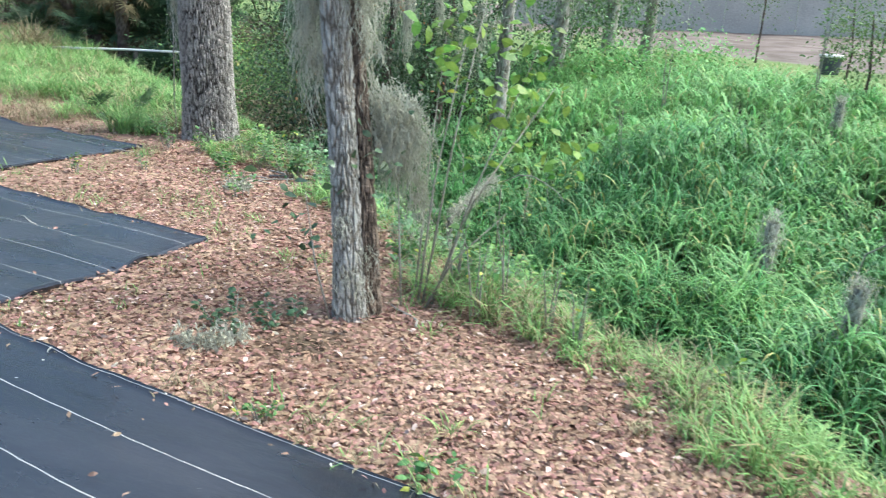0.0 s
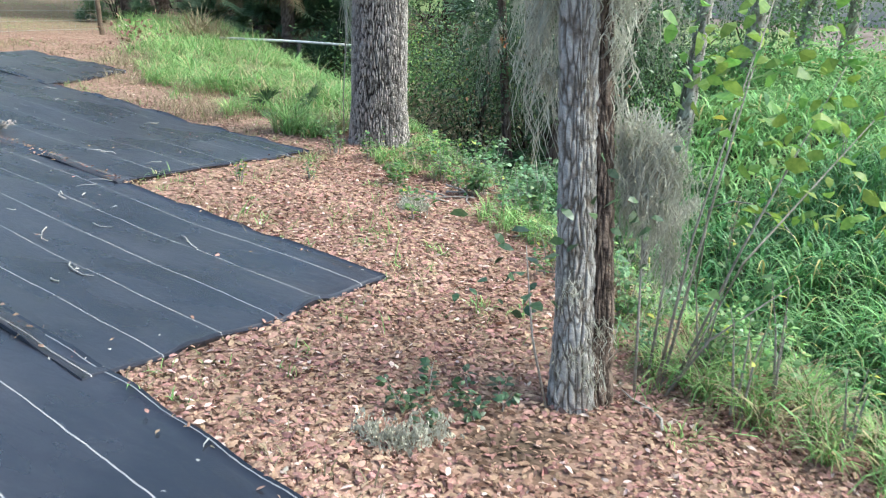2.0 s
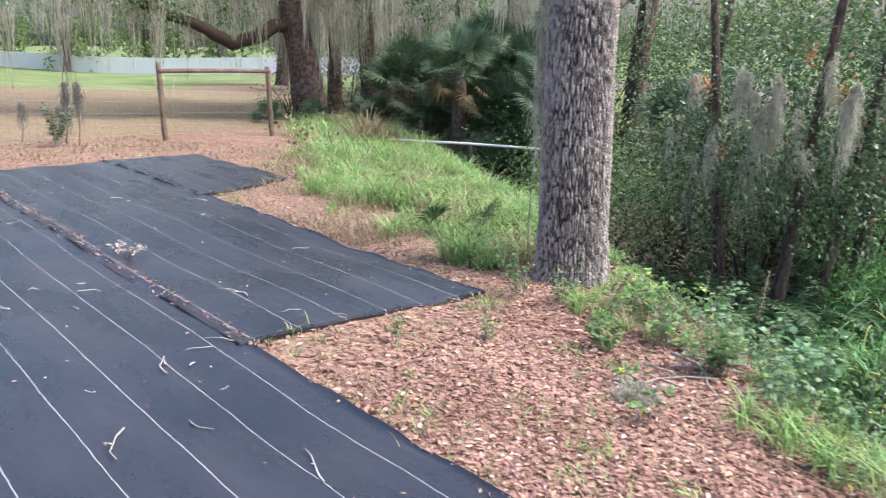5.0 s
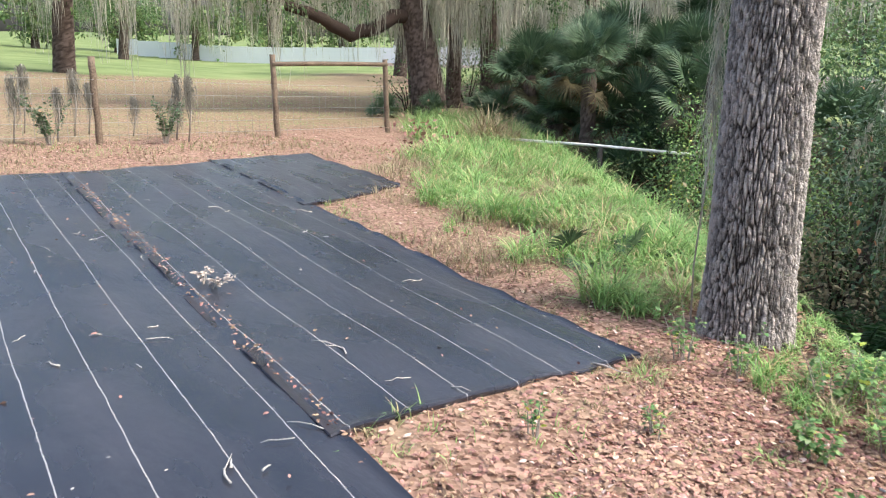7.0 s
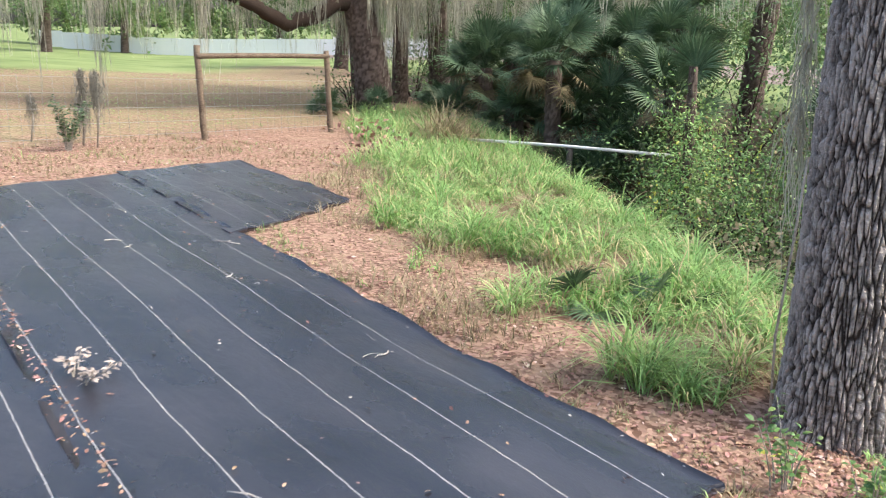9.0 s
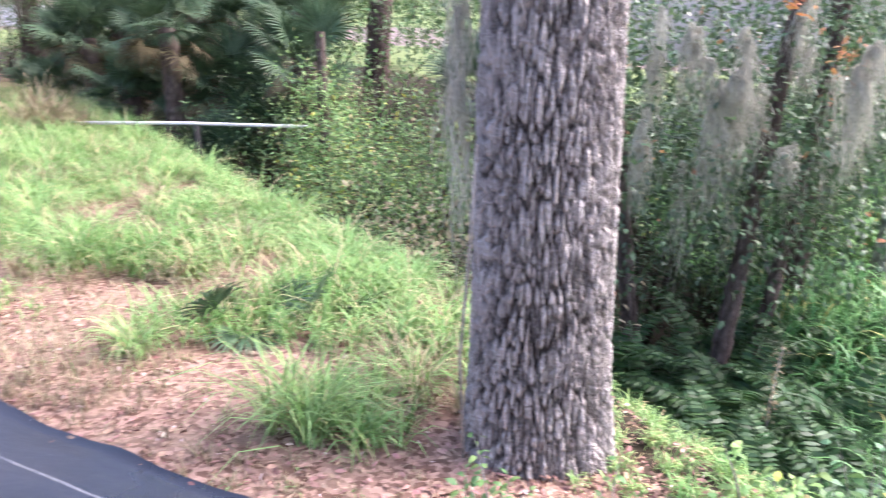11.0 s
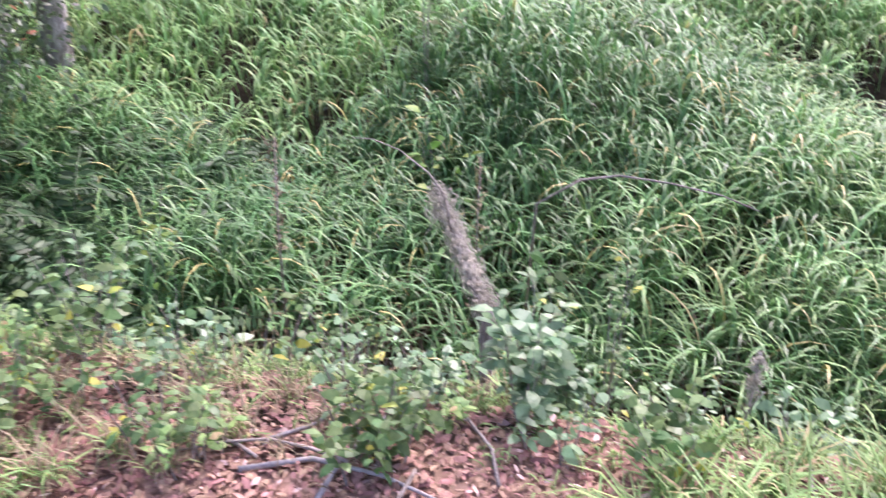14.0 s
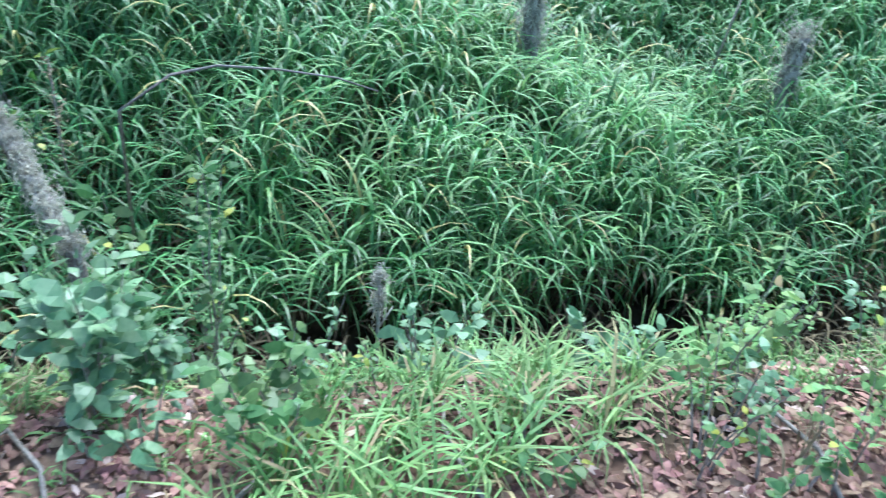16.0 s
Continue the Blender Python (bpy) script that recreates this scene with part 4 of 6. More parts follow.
def vine_spray(points, n, leaf, mat, parent, seed):
    rnd = np.random.default_rng(seed)
    points = np.asarray(points, float)
    k = rnd.integers(0, len(points), n)
    p = points[k] + rnd.normal(size=(n, 3)) * np.array([0.11, 0.11, 0.13])
    d = rnd.normal(size=(n, 3)) * np.array([1, 1, 0.5]) + np.array([0, 0, -0.25])
    v, f = tri_leaves(p, d, leaf * rnd.uniform(0.5, 1.3, n), 0.62, 0.25, rnd)
    return sheet("foliage", v, f, mat, parent)


sapling = empty("vine_sapling", spot(0.34, 4.35), "yellow-green leafy sapling growing beside the slim tree", "sapling")
for q, e in (((0.0, 0.0), (0.30, 0.45, 1.75)), ((0.05, 0.05), (0.55, 0.25, 1.35)), ((-0.05, 0.1), (0.05, 0.75, 1.5)), ((-0.1, -0.1), (-0.15, 0.05, 0.9))):
    rod("stem", [(q[0], q[1], 0), (q[0] + (e[0] - q[0]) * 0.4, q[1] + (e[1] - q[1]) * 0.3, e[2] * 0.45), e], [0.007, 0.005, 0.002], TWIG, sapling, sides=5)
for q, e in (((0.05, 0.0), (0.62, 0.05, 1.15)), ((-0.02, -0.05), (0.18, 0.0, 1.35)), ((0.02, -0.05), (0.42, -0.1, 0.55))):
    rod("stem", [(q[0], q[1], 0), (q[0] + (e[0] - q[0]) * 0.35, q[1] + (e[1] - q[1]) * 0.3, e[2] * 0.5), e], [0.008, 0.005, 0.002], TWIG, sapling, sides=5)
vine_spray([(0.3, 0.45, 1.7), (0.22, 0.32, 1.4), (0.5, 0.25, 1.3), (0.42, 0.2, 1.05), (0.05, 0.7, 1.45), (0.1, 0.5, 1.2), (0.35, 0.4, 0.85), (0.15, 0.05, 1.3), (0.25, 0.0, 1.1), (0.58, 0.1, 1.1), (0.6, 0.2, 0.8)], 210, 0.08, VINE_LEAF, sapling, 12)
vine_spray([(0.15, 0.1, 1.0), (0.3, 0.0, 0.8), (0.45, 0.0, 0.6), (0.1, 0.15, 0.4), (0.3, 0.0, 0.3)], 60, 0.055, SHRUB_LEAF, sapling, 13)
vine_spray([(-0.26, -0.22, 0.82), (-0.20, -0.24, 0.74), (-0.58, -0.25, 0.62), (-0.52, -0.28, 0.52)], 52, 0.062, OAK_LEAF, sapling, 14)
rod("stem", [(-0.42, -0.33, 0.0), (-0.5, -0.3, 0.3), (-0.55, -0.26, 0.65)], [0.006, 0.005, 0.002], TWIG, sapling, sides=5)

# ---- shrubs and weeds on the bank ----
shrubs = [  # x, y, height, stems, leaf, leaves a stem, material, spread, label
    (-1.20, 8.72, 0.62, 7, 0.06, 24, PALE_LEAF, 0.9, "pale green leafy shrub at the foot of the bank"),
    (-0.80, 8.80, 0.42, 7, 0.085, 16, PALE_LEAF, 1.2, "pale lobed-leaf shrub on the bank"),
    (-0.62, 8.45, 0.38, 7, 0.075, 16, PALE_LEAF, 1.2, "pale lobed-leaf shrub on the bank"),
    (-1.05, 8.35, 0.30, 7, 0.05, 20, SHRUB_LEAF, 1.4, "low green weeds at the bank edge"),
    (-1.35, 8.45, 0.35, 8, 0.06, 24, SHRUB_LEAF, 1.3, "low green weeds at the bank edge"),
    (-0.62, 7.18, 0.46, 8, 0.06, 30, PALE_LEAF, 1.0, "tall broad-leaf weed with pale leaves on the bank"),
    (-0.35, 7.30, 0.80, 3, 0.045, 40, SHRUB_LEAF, 0.4, "slim green weed with small leaves"),
    (-0.72, 7.45, 0.30, 5, 0.055, 12, PALE_LEAF, 1.2, "low broad-leaf weed on the bank"),
    (-0.95, 7.62, 0.28, 5, 0.055, 12, PALE_LEAF, 1.2, "low broad-leaf weed on the bank"),
    (-0.72, 7.85, 0.36, 5, 0.055, 14, SHRUB_LEAF, 1.0, "broad-leaf weed with pale leaves on the bank"),
    (-0.20, 6.55, 0.20, 5, 0.05, 12, PALE_LEAF, 1.4, "small broad-leaf seedling on the bank"),
    (0.02, 6.15, 0.18, 5, 0.05, 10, PALE_LEAF, 1.4, "small broad-leaf seedling on the bank"),
    (-0.43, 6.20, 0.14, 4, 0.045, 8, SHRUB_LEAF, 1.3, "small green seedling among fallen leaves"),
    (-0.75, 6.95, 0.22, 4, 0.05, 10, PALE_LEAF, 1.3, "small broad-leaf seedling on the bank"),
    (-1.75, 8.22, 0.30, 9, 0.045, 30, SHRUB_LEAF, 1.4, "low green weeds against the oak"),
    (-2.55, 8.28, 0.34, 8, 0.035, 36, SHRUB_LEAF, 1.2, "small-leaved green weed at the oak's foot"),
    (-2.25, 8.30, 0.28, 8, 0.035, 32, SHRUB_LEAF, 1.2, "small-leaved green weed at the oak's foot"),
    (-0.55, 3.80, 0.12, 8, 0.042, 12, OAK_LEAF, 2.0, "low dark green weed patch in the fallen leaves"),
    (-0.28, 3.95, 0.11, 7, 0.042, 12, OAK_LEAF, 2.0, "low dark green weed patch in the fallen leaves"),
    (-0.15, 7.20, 0.95, 3, 0.04, 44, SHRUB_LEAF, 0.3, "tall slim weed with small leaves"),
    (0.42, 7.62, 0.80, 4, 0.04, 50, SHRUB_LEAF, 0.4, "tall slim weed with small leaves"),
    (-0.55, 6.75, 0.30, 6, 0.05, 20, SHRUB_LEAF, 1.2, "low green weeds at the bank edge"),
    (-0.30, 5.75, 0.16, 4, 0.035, 10, SHRUB_LEAF, 1.3, "low green weeds at the bank edge"),
    (0.15, 5.05, 0.26, 7, 0.045, 22, SHRUB_LEAF, 1.3, "low green weeds at the bank edge"),
    (0.55, 4.60, 0.34, 7, 0.045, 26, SHRUB_LEAF, 1.2, "low green weeds at the bank edge"),
    (-1.70, 7.45, 0.24, 8, 0.04, 24, SHRUB_LEAF, 1.3, "low green weeds at the bank edge"),
    (-0.95, 8.05, 0.34, 6, 0.05, 16, SHRUB_LEAF, 1.2, "low green weeds at the bank edge"),
    (-1.65, 8.55, 0.30, 8, 0.05, 24, BANK_GRASS, 1.2, "low yellow-green weeds against the oak"),
    (-1.10, 7.30, 0.30, 8, 0.05, 26, SHRUB_LEAF, 1.2, "low green weeds at the bank edge"),
    (-1.45, 7.75, 0.28, 8, 0.045, 26, SHRUB_LEAF, 1.2, "low green weeds at the bank edge"),
    (1.75, 3.60, 0.35, 7, 0.05, 24, SHRUB_LEAF, 1.0, "leafy green shrub on the bank slope"),
    (-1.25, 6.35, 0.16, 4, 0.05, 9, SHRUB_LEAF, 1.0, "small green seedling among fallen leaves"),
    (-1.45, 6.85, 0.14, 4, 0.05, 8, SHRUB_LEAF, 1.0, "small green seedling among fallen leaves"),
    (-2.35, 7.15, 0.16, 5, 0.03, 12, SHRUB_LEAF, 0.8, "small green weed by the fabric edge"),
    (-2.75, 6.75, 0.20, 4, 0.03, 14, SHRUB_LEAF, 0.5, "small green weed by the fabric edge"),
    (0.62, 2.55, 0.10, 5, 0.04, 9, SHRUB_LEAF, 1.5, "small green seedling among fallen leaves"),
    (-0.10, 2.90, 0.10, 5, 0.03, 10, SHRUB_LEAF, 1.2, "small green seedling among fallen leaves"),
    (1.10, 2.35, 0.12, 5, 0.05, 9, VINE_LEAF, 1.2, "small yellow-green seedling among fallen leaves"),
    (1.05, 8.90, 0.95, 4, 0.05, 34, SHRUB_LEAF, 0.5, "tall green weed among the ditch grass"),
    (1.30, 9.30, 1.30, 3, 0.09, 16, VINE_LEAF, 0.6, "tall yellow-leaved sapling among the ditch grass"),
    (-0.45, 9.75, 1.35, 3, 0.06, 18, VINE_LEAF, 0.5, "tall yellow-leaved weed in the ditch"),
]
for k, (x, y, h, ns, lf, per, mat, sp, label) in enumerate(shrubs):
    per = int(per * 0.5) if y > 7.6 else per
    plant("shrub" if h > 0.4 else "weed", spot(x, y), h, ns, lf, per, mat, label, "shrub" if h > 0.4 else "weed", sp, 0.55, 100 + k)
for k, (x, y, h) in enumerate([(0.62, 4.20, 0.55), (0.78, 4.32, 0.62), (0.98, 4.02, 0.50), (1.12, 3.85, 0.42), (0.50, 4.55, 0.6)]):
    plant("weed", spot(x, y), h, 3, 0.04, 14, SHRUB_LEAF, "upright dark-stemmed weed on the bank edge", "weed", 0.5, 0.4, 160 + k, stem_r=0.006)
r = random.Random(23)
for k in range(44):
    y = r.uniform(7.3, 8.5) if k < 14 else r.uniform(4.6, 5.9) if k < 39 else r.uniform(5.9, 7.2)
    x = float(np.interp(y, (3.75, 5.25, 6.9, 8.95), (1.2, 0.2, -0.7, -1.9))) + (r.uniform(-0.30, 0.45) if k < 39 else r.uniform(0.15, 0.5))
    mat, word = r.choice([(SHRUB_LEAF, "green"), (SHRUB_LEAF, "green"), (PALE_LEAF, "pale green"), (BANK_GRASS, "yellow-green")])
    plant("weed", spot(x, y), r.uniform(0.16, 0.36), r.randint(3, 6), r.uniform(0.025, 0.048), r.randint(10, 20), mat, word + " small-leaved weed tangled on the bank edge", "weed", r.uniform(0.7, 1.4), 0.5, 1700 + k, stem_r=0.003)
short_grass(30000, (-2.2, 2.2, 3.0, 8.6), lambda x, y: (lambda w: (w > -0.45 + 0.5 * rough(x * 1.7, y * 1.7, 65)) & (w < 0.5) & (np.abs(y - 6.5) > 0.8) & (rough(x * 2.9, y * 2.9, 66) > 0.42))(bank_side(x, y)), (0.10, 0.30), DRY_GRASS, "tangled dry straw on the bank edge", 0.005, (1.0, 2.8), 0.06)
short_grass(16000, (-30, -12.2, 6, 32), lambda x, y: (bank_side(x, y) < -1.5) & (rough(x * 0.6, y * 0.6, 97) > 0.45), (0.04, 0.10), BANK_GRASS, "thin grass on the field beyond the wire fence", 0.008, (1.2, 3.0))

# ---- palms ----
def fan_leaf_mesh(name, reach, fingers, seed, mat=None, droop=0.7):
    """A fan leaf on its stalk: pleated fingers spread from the stalk's end along +X."""
    rnd = np.random.default_rng(seed)
    a = np.linspace(-1.9, 1.9, fingers) + rnd.normal(size=fingers) * 0.03
    n = fingers
    out = np.stack([np.cos(a), np.sin(a), np.zeros(n)], 1)
    side = np.stack([-np.sin(a), np.cos(a), np.zeros(n)], 1)
    L = reach * (0.72 + 0.28 * np.cos(a * 0.8)) * rnd.uniform(0.9, 1.05, n)
    p, rows, segs = np.tile(np.array([reach * 0.9, 0, 0.0]), (n, 1)), [], 5
    for i in range(segs + 1):
        s = i / segs
        w = reach * 0.024 * (0.35 + 1.3 * s if s < 0.5 else 2.0 * (1 - s) + 0.03)
        rows += [p - side * w + np.array([0, 0, w * 0.5]), p + side * w + np.array([0, 0, w * 0.5 * (i % 2)])]
        ang = 0.25 - droop * 1.6 * s ** 2 * rnd.uniform(0.6, 1.3, n)
        p = p + (out * np.cos(ang)[:, None] + np.array([0, 0, 1.0]) * np.sin(ang)[:, None]) * (L / segs)[:, None]
    v = np.stack(rows, 1).reshape(-1, 3)
    k = 2 * (segs + 1)
    q = np.array([[2 * i, 2 * i + 1, 2 * i + 3, 2 * i + 2] for i in range(segs)])
    f = (np.arange(n)[:, None, None] * k + q[None]).reshape(-1, 4)
    sv, sf, _ = tube([(0, 0, 0), (reach * 0.45, 0, 0.05 * reach), (reach * 0.92, 0, 0)], [0.014, 0.01, 0.008], 5)
    ob = sheet(name, *join((v, f), (sv, sf)), mat or PALM_LEAF)
    return ob


FANS = []
for k in range(3):
    o = fan_leaf_mesh("fan_leaf", 0.85, 38, 40 + k, droop=0.5 + 0.25 * k)
    FANS.append(o.data)
    bpy.data.objects.remove(o)
o = fan_leaf_mesh("dry_fan_leaf", 0.8, 24, 47, THATCH, 1.3)
DRY_FAN = o.data
bpy.data.objects.remove(o)


def palm(x, y, height, leaves_n, scale, seed, label="palmetto with green fan leaves in the woods", dry=3, base=None):
    rnd = random.Random(seed)
    at = spot(x, y) if base is None else np.array(base)
    thing = empty("palmetto", at, label, "palm", "palmettos in the woods")
    if height > 0.3:
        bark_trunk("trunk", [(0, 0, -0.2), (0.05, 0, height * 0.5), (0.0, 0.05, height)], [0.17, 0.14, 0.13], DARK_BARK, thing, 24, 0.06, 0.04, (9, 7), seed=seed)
    for k in range(leaves_n + dry):
        old = k >= leaves_n
        leaf = new("dry_leaf" if old else "fan_leaf", DRY_FAN if old else FANS[k % 3])
        leaf.parent = thing
        tip = rnd.uniform(15, 60) if old else rnd.uniform(-75, 15)
        leaf.matrix_basis = pose(0, 0, height, 0, 0, rnd.uniform(0, 360)) @ pose(0, 0, 0, 0, tip, 0) @ pose(0, 0, 0, rnd.uniform(-50, 50)) @ Matrix.Scale(0.95 * scale * rnd.uniform(0.75, 1.15), 4)
        if old:
            leaf["label"] = "dry brown hanging leaf"
    return thing


for k, (x, y, h, n, s) in enumerate([(-10.0, 20.8, 1.3, 13, 1.15), (-8.4, 20.4, 1.7, 14, 1.15), (-7.2, 19.7, 1.5, 13, 1.1), (-5.6, 18.6, 1.9, 13, 1.1), (-6.9, 18.6, 0.4, 11, 1.0),
                                     (-12.0, 22.8, 0.3, 9, 0.75), (-11.0, 21.6, 0.2, 9, 0.8), (-12.9, 21.3, 0.15, 8, 0.6), (-13.8, 20.6, 0.1, 7, 0.55), (-9.2, 22.5, 2.6, 13, 1.2),
                                     (-6.3, 21.5, 3.0, 13, 1.2), (-7.8, 18.9, 2.2, 12, 1.1), (-8.9, 19.9, 0.7, 12, 1.0), (-7.0, 20.6, 2.4, 13, 1.1), (-9.8, 21.6, 2.0, 12, 1.1), (-6.0, 19.8, 2.6, 13, 1.0), (-10.9, 22.4, 1.2, 11, 1.0), (-8.1, 21.4, 2.9, 13, 1.1), (-6.4, 19.4, 0.8, 12, 1.1), (-2.9, 16.2, 1.6, 12, 0.95)]):
    palm(x, y, h, n + 14, s * 0.66, 300 + k, dry=9)
palm(-4.02, 10.32, 0.05, 3, 0.42, 350, "small palmetto seedling with arched fan leaves in the grass", 0)
palm(-3.62, 10.05, 0.05, 2, 0.36, 352, "small palmetto seedling with arched fan leaves in the grass", 0)


# ---- ferns ----
def fern_mesh(seed):
    rnd = np.random.default_rng(seed)
    n, L = 38, 0.75
    s = np.linspace(0, 1, n)
    ang = 1.15 - 1.7 * s
    step = np.stack([np.cos(ang), np.zeros(n), np.sin(ang)], 1) * L / n
    p = np.cumsum(step, 0)
    w = 0.095 * np.sin(np.pi * (0.12 + 0.86 * s)) ** 0.8
    pts, way, size = [], [], []
    for sign in (-1, 1):
        d = np.stack([np.full(n, 0.25), np.full(n, sign * 1.0), rnd.uniform(-0.25, 0.05, n)], 1)
        pts.append(p), way.append(d), size.append(w)
    v, f = leaves(np.concatenate(pts), np.concatenate(way), np.concatenate(size), 0.24, 0.1, rnd)
    sv, sf, _ = tube(np.concatenate([[[0, 0, 0]], p[::5]]), 0.004, 4)
    tri = [tuple(dict.fromkeys(int(c) for c in q)) for q in np.concatenate([f, sf + len(v)])]
    me = bpy.data.meshes.new("frond")
    me.from_pydata([tuple(q) for q in np.concatenate([v, sv])], [], tri)
    me.materials.append(FERN_LEAF)
    return me


FRONDS = [fern_mesh(60 + k) for k in range(3)]


def fern(x, y, n, scale, seed):
    rnd = random.Random(seed)
    thing = empty("fern", spot(x, y), "dark green sword fern in the shaded ditch", "fern", "ferns in the ditch")
    for k in range(n):
        fr = new("frond", FRONDS[k % 3])
        fr.parent = thing
        fr.matrix_basis = pose(0, 0, 0, 0, 0, k * 360 / n + rnd.uniform(-20, 20)) @ pose(0, 0, 0, 0, rnd.uniform(-38, 4)) @ Matrix.Scale(scale * rnd.uniform(0.75, 1.2), 4)
    return thing


r = random.Random(5)
for k in range(52):
    a, q = r.uniform(0, 6.28), r.uniform(0, 1) ** 0.5
    x, y = -1.2 + 1.7 * q * math.cos(a), 10.95 + 1.2 * q * math.sin(a)
    if float(bank_side(x, y)) > 0.9:
        fern(x, y, 11, r.uniform(1.0, 1.5), 400 + k)


# ---- woods ----
def crown_leaves(blobs, size, seed, aspect=0.5, clump=30, tight=0.22):
    """Leaves on many twig ends inside each (centre, half sizes, count)."""
    rnd = np.random.default_rng(seed)
    pos, way = [], []
    for c, half, n in blobs:
        k = max(1, n // clump)
        q = rnd.normal(size=(k, 3))
        q /= np.linalg.norm(q, axis=1, keepdims=True)
        q *= rnd.uniform(0.15, 1, (k, 1)) ** 0.45
        q = q * np.asarray(half) * rnd.uniform(0.85, 1.2, (k, 1)) + np.asarray(c)
        q = np.repeat(q, clump, 0)
        off = rnd.normal(size=q.shape) * tight
        pos.append(q + off), way.append(off + rnd.normal(size=q.shape) * tight + np.array([0, 0, -0.1]))
    pos, way = np.concatenate(pos), np.concatenate(way)
    return tri_leaves(pos, way, size * rnd.uniform(0.6, 1.3, len(pos)), aspect, 0.25, rnd)


def bush(x, y, half, n, leaf, mat, seed, label, category="bush", up=0.0, name="bush", twigs=5):
    thing = empty(name, spot(x, y), label, category)
    rnd = random.Random(seed)
    for k in range(twigs):
        a = rnd.uniform(0, 6.28)
        e = (half[0] * 0.7 * math.cos(a), half[1] * 0.7 * math.sin(a), up + half[2] * rnd.uniform(0.8, 1.5))
        rod("stem", [(0.05 * math.cos(a), 0.05 * math.sin(a), -0.1), (e[0] * 0.35, e[1] * 0.35, e[2] * 0.5), e], [0.025, 0.016, 0.005], DARK_BARK, thing, sides=5)
    v, f = crown_leaves([((0, 0, up + half[2] * 0.95), half, n)], leaf, seed)
    v[:, 2] = np.maximum(v[:, 2], -0.3)
    sheet("foliage", v, f, mat, thing)
    return thing


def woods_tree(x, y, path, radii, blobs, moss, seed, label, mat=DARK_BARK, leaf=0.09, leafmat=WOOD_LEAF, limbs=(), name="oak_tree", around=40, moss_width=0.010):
    thing = empty(name, spot(x, y), label, "tree")
    bark_trunk("trunk", path, radii, mat, thing, around, 0.05, 0.025, (16, 5), 0.2, seed=seed)
    for lp, lr in limbs:
        bark_limb(lp, lr, mat, thing)
    if blobs:
        sheet("crown", *crown_leaves(blobs, leaf, seed), leafmat, thing)
    for k, (pts, length, spread, count) in enumerate(moss):
        beard("moss", pts, length, spread, count, parent=thing, seed=seed + k, width=moss_width)
    return thing


def bark_limb(points, radii, mat, parent):
    p = np.asarray(points, float)
    t = np.linspace(0, 1, len(p))
    s = np.linspace(0, 1, 18)
    q = np.stack([np.interp(s, t, p[:, i]) for i in range(3)], 1)
    q[1:-1] += np.random.default_rng(len(p)).normal(size=(16, 3)) * 0.03
    return rod("limb", q, np.interp(s, t, radii), mat, parent, sides=10)


def row_points(a, b, n, jitter, seed):
    rnd = np.random.default_rng(seed)
    s = rnd.uniform(0, 1, n)[:, None]
    return np.asarray(a) * (1 - s) + np.asarray(b) * s + rnd.normal(size=(n, 3)) * jitter


# the leaning oak by the fence, with its long low limb
woods_tree(-13.6, 22.4, [(0, 0, -0.2), (-0.15, -0.05, 1.2), (-0.45, -0.1, 2.6), (-0.9, -0.1, 4.2), (-1.3, -0.2, 7.0)], [0.46, 0.40, 0.38, 0.34, 0.28],
           [((-2, -2.5, 5.8), (4.5, 4, 1.6), 5000), ((-1.3, -3.2, 2.9), (0.9, 2.4, 0.45), 1500), ((-2.2, -6.0, 3.6), (2.2, 2.2, 0.6), 2200), ((-3.5, -4.5, 4.6), (3, 2.5, 0.8), 2500), ((1.5, 0, 6), (3, 3, 1.5), 2500)],
           [(row_points((-0.6, -0.4, 3.4), (-1.9, -5.6, 3.6), 26, 0.35, 1), 1.6, 0.12, 46), (row_points((-0.2, 0, 3.2), (0.8, 0.3, 3.6), 8, 0.25, 2), 2.3, 0.1, 46), (row_points((-1, -3, 3.4), (-6, -8, 4.4), 16, 0.5, 3), 1.9, 0.14, 46)],
           500, "leaning live oak with dark trunk and hanging moss", limbs=[([(-0.5, -0.1, 2.7), (-0.8, -1.2, 2.25), (-1.0, -2.0, 2.0), (-1.1, -2.9, 2.35), (-1.6, -4.6, 2.9), (-2.2, -6.2, 3.4)], [0.2, 0.18, 0.16, 0.14, 0.1, 0.06]),
                                                                        ([(-0.7, -0.1, 3.4), (-2, -1.5, 3.6), (-4, -3.5, 4.3)], [0.15, 0.12, 0.07])], around=56)
for k, (x, y, rad, dx) in enumerate([(-14.7, 25.2, 0.2, 0.1), (-14.2, 26.6, 0.3, -0.2), (-15.0, 28.6, 0.26, 0.5), (-12.0, 27.5, 0.24, 0.4), (-9.0, 26.0, 0.22, -0.3), (-5.5, 24.5, 0.25, 0.3), (-17.2, 27.0, 0.22, -0.4)]):
    woods_tree(x, y, [(0, 0, -0.2), (dx * 0.3, 0, 1.5), (dx, 0.1, 3.5), (dx * 1.6, 0.3, 7.5)], [rad * 1.15, rad, rad * 0.9, rad * 0.6],
               [((dx, 0, 5.5), (2.6, 2.4, 1.8), 2600), ((dx - 1, -1, 3.8), (1.6, 1.6, 0.9), 900), ((dx, -4.2, 4.7), (3.0, 2.6, 0.9), 2600 if x < -8 else 60)], [(row_points((-1.8, -4.5, 4.4), (2.0, -3.6, 4.4), 12, 0.5, 30 + k), 1.7, 0.1, 34), (row_points((-1.6, -1.2, 3.6), (1.6, -0.8, 4.4), 14, 0.4, k), 1.8, 0.12, 40)], 520 + 3 * k,
               "woodland oak with dark trunk and hanging moss")

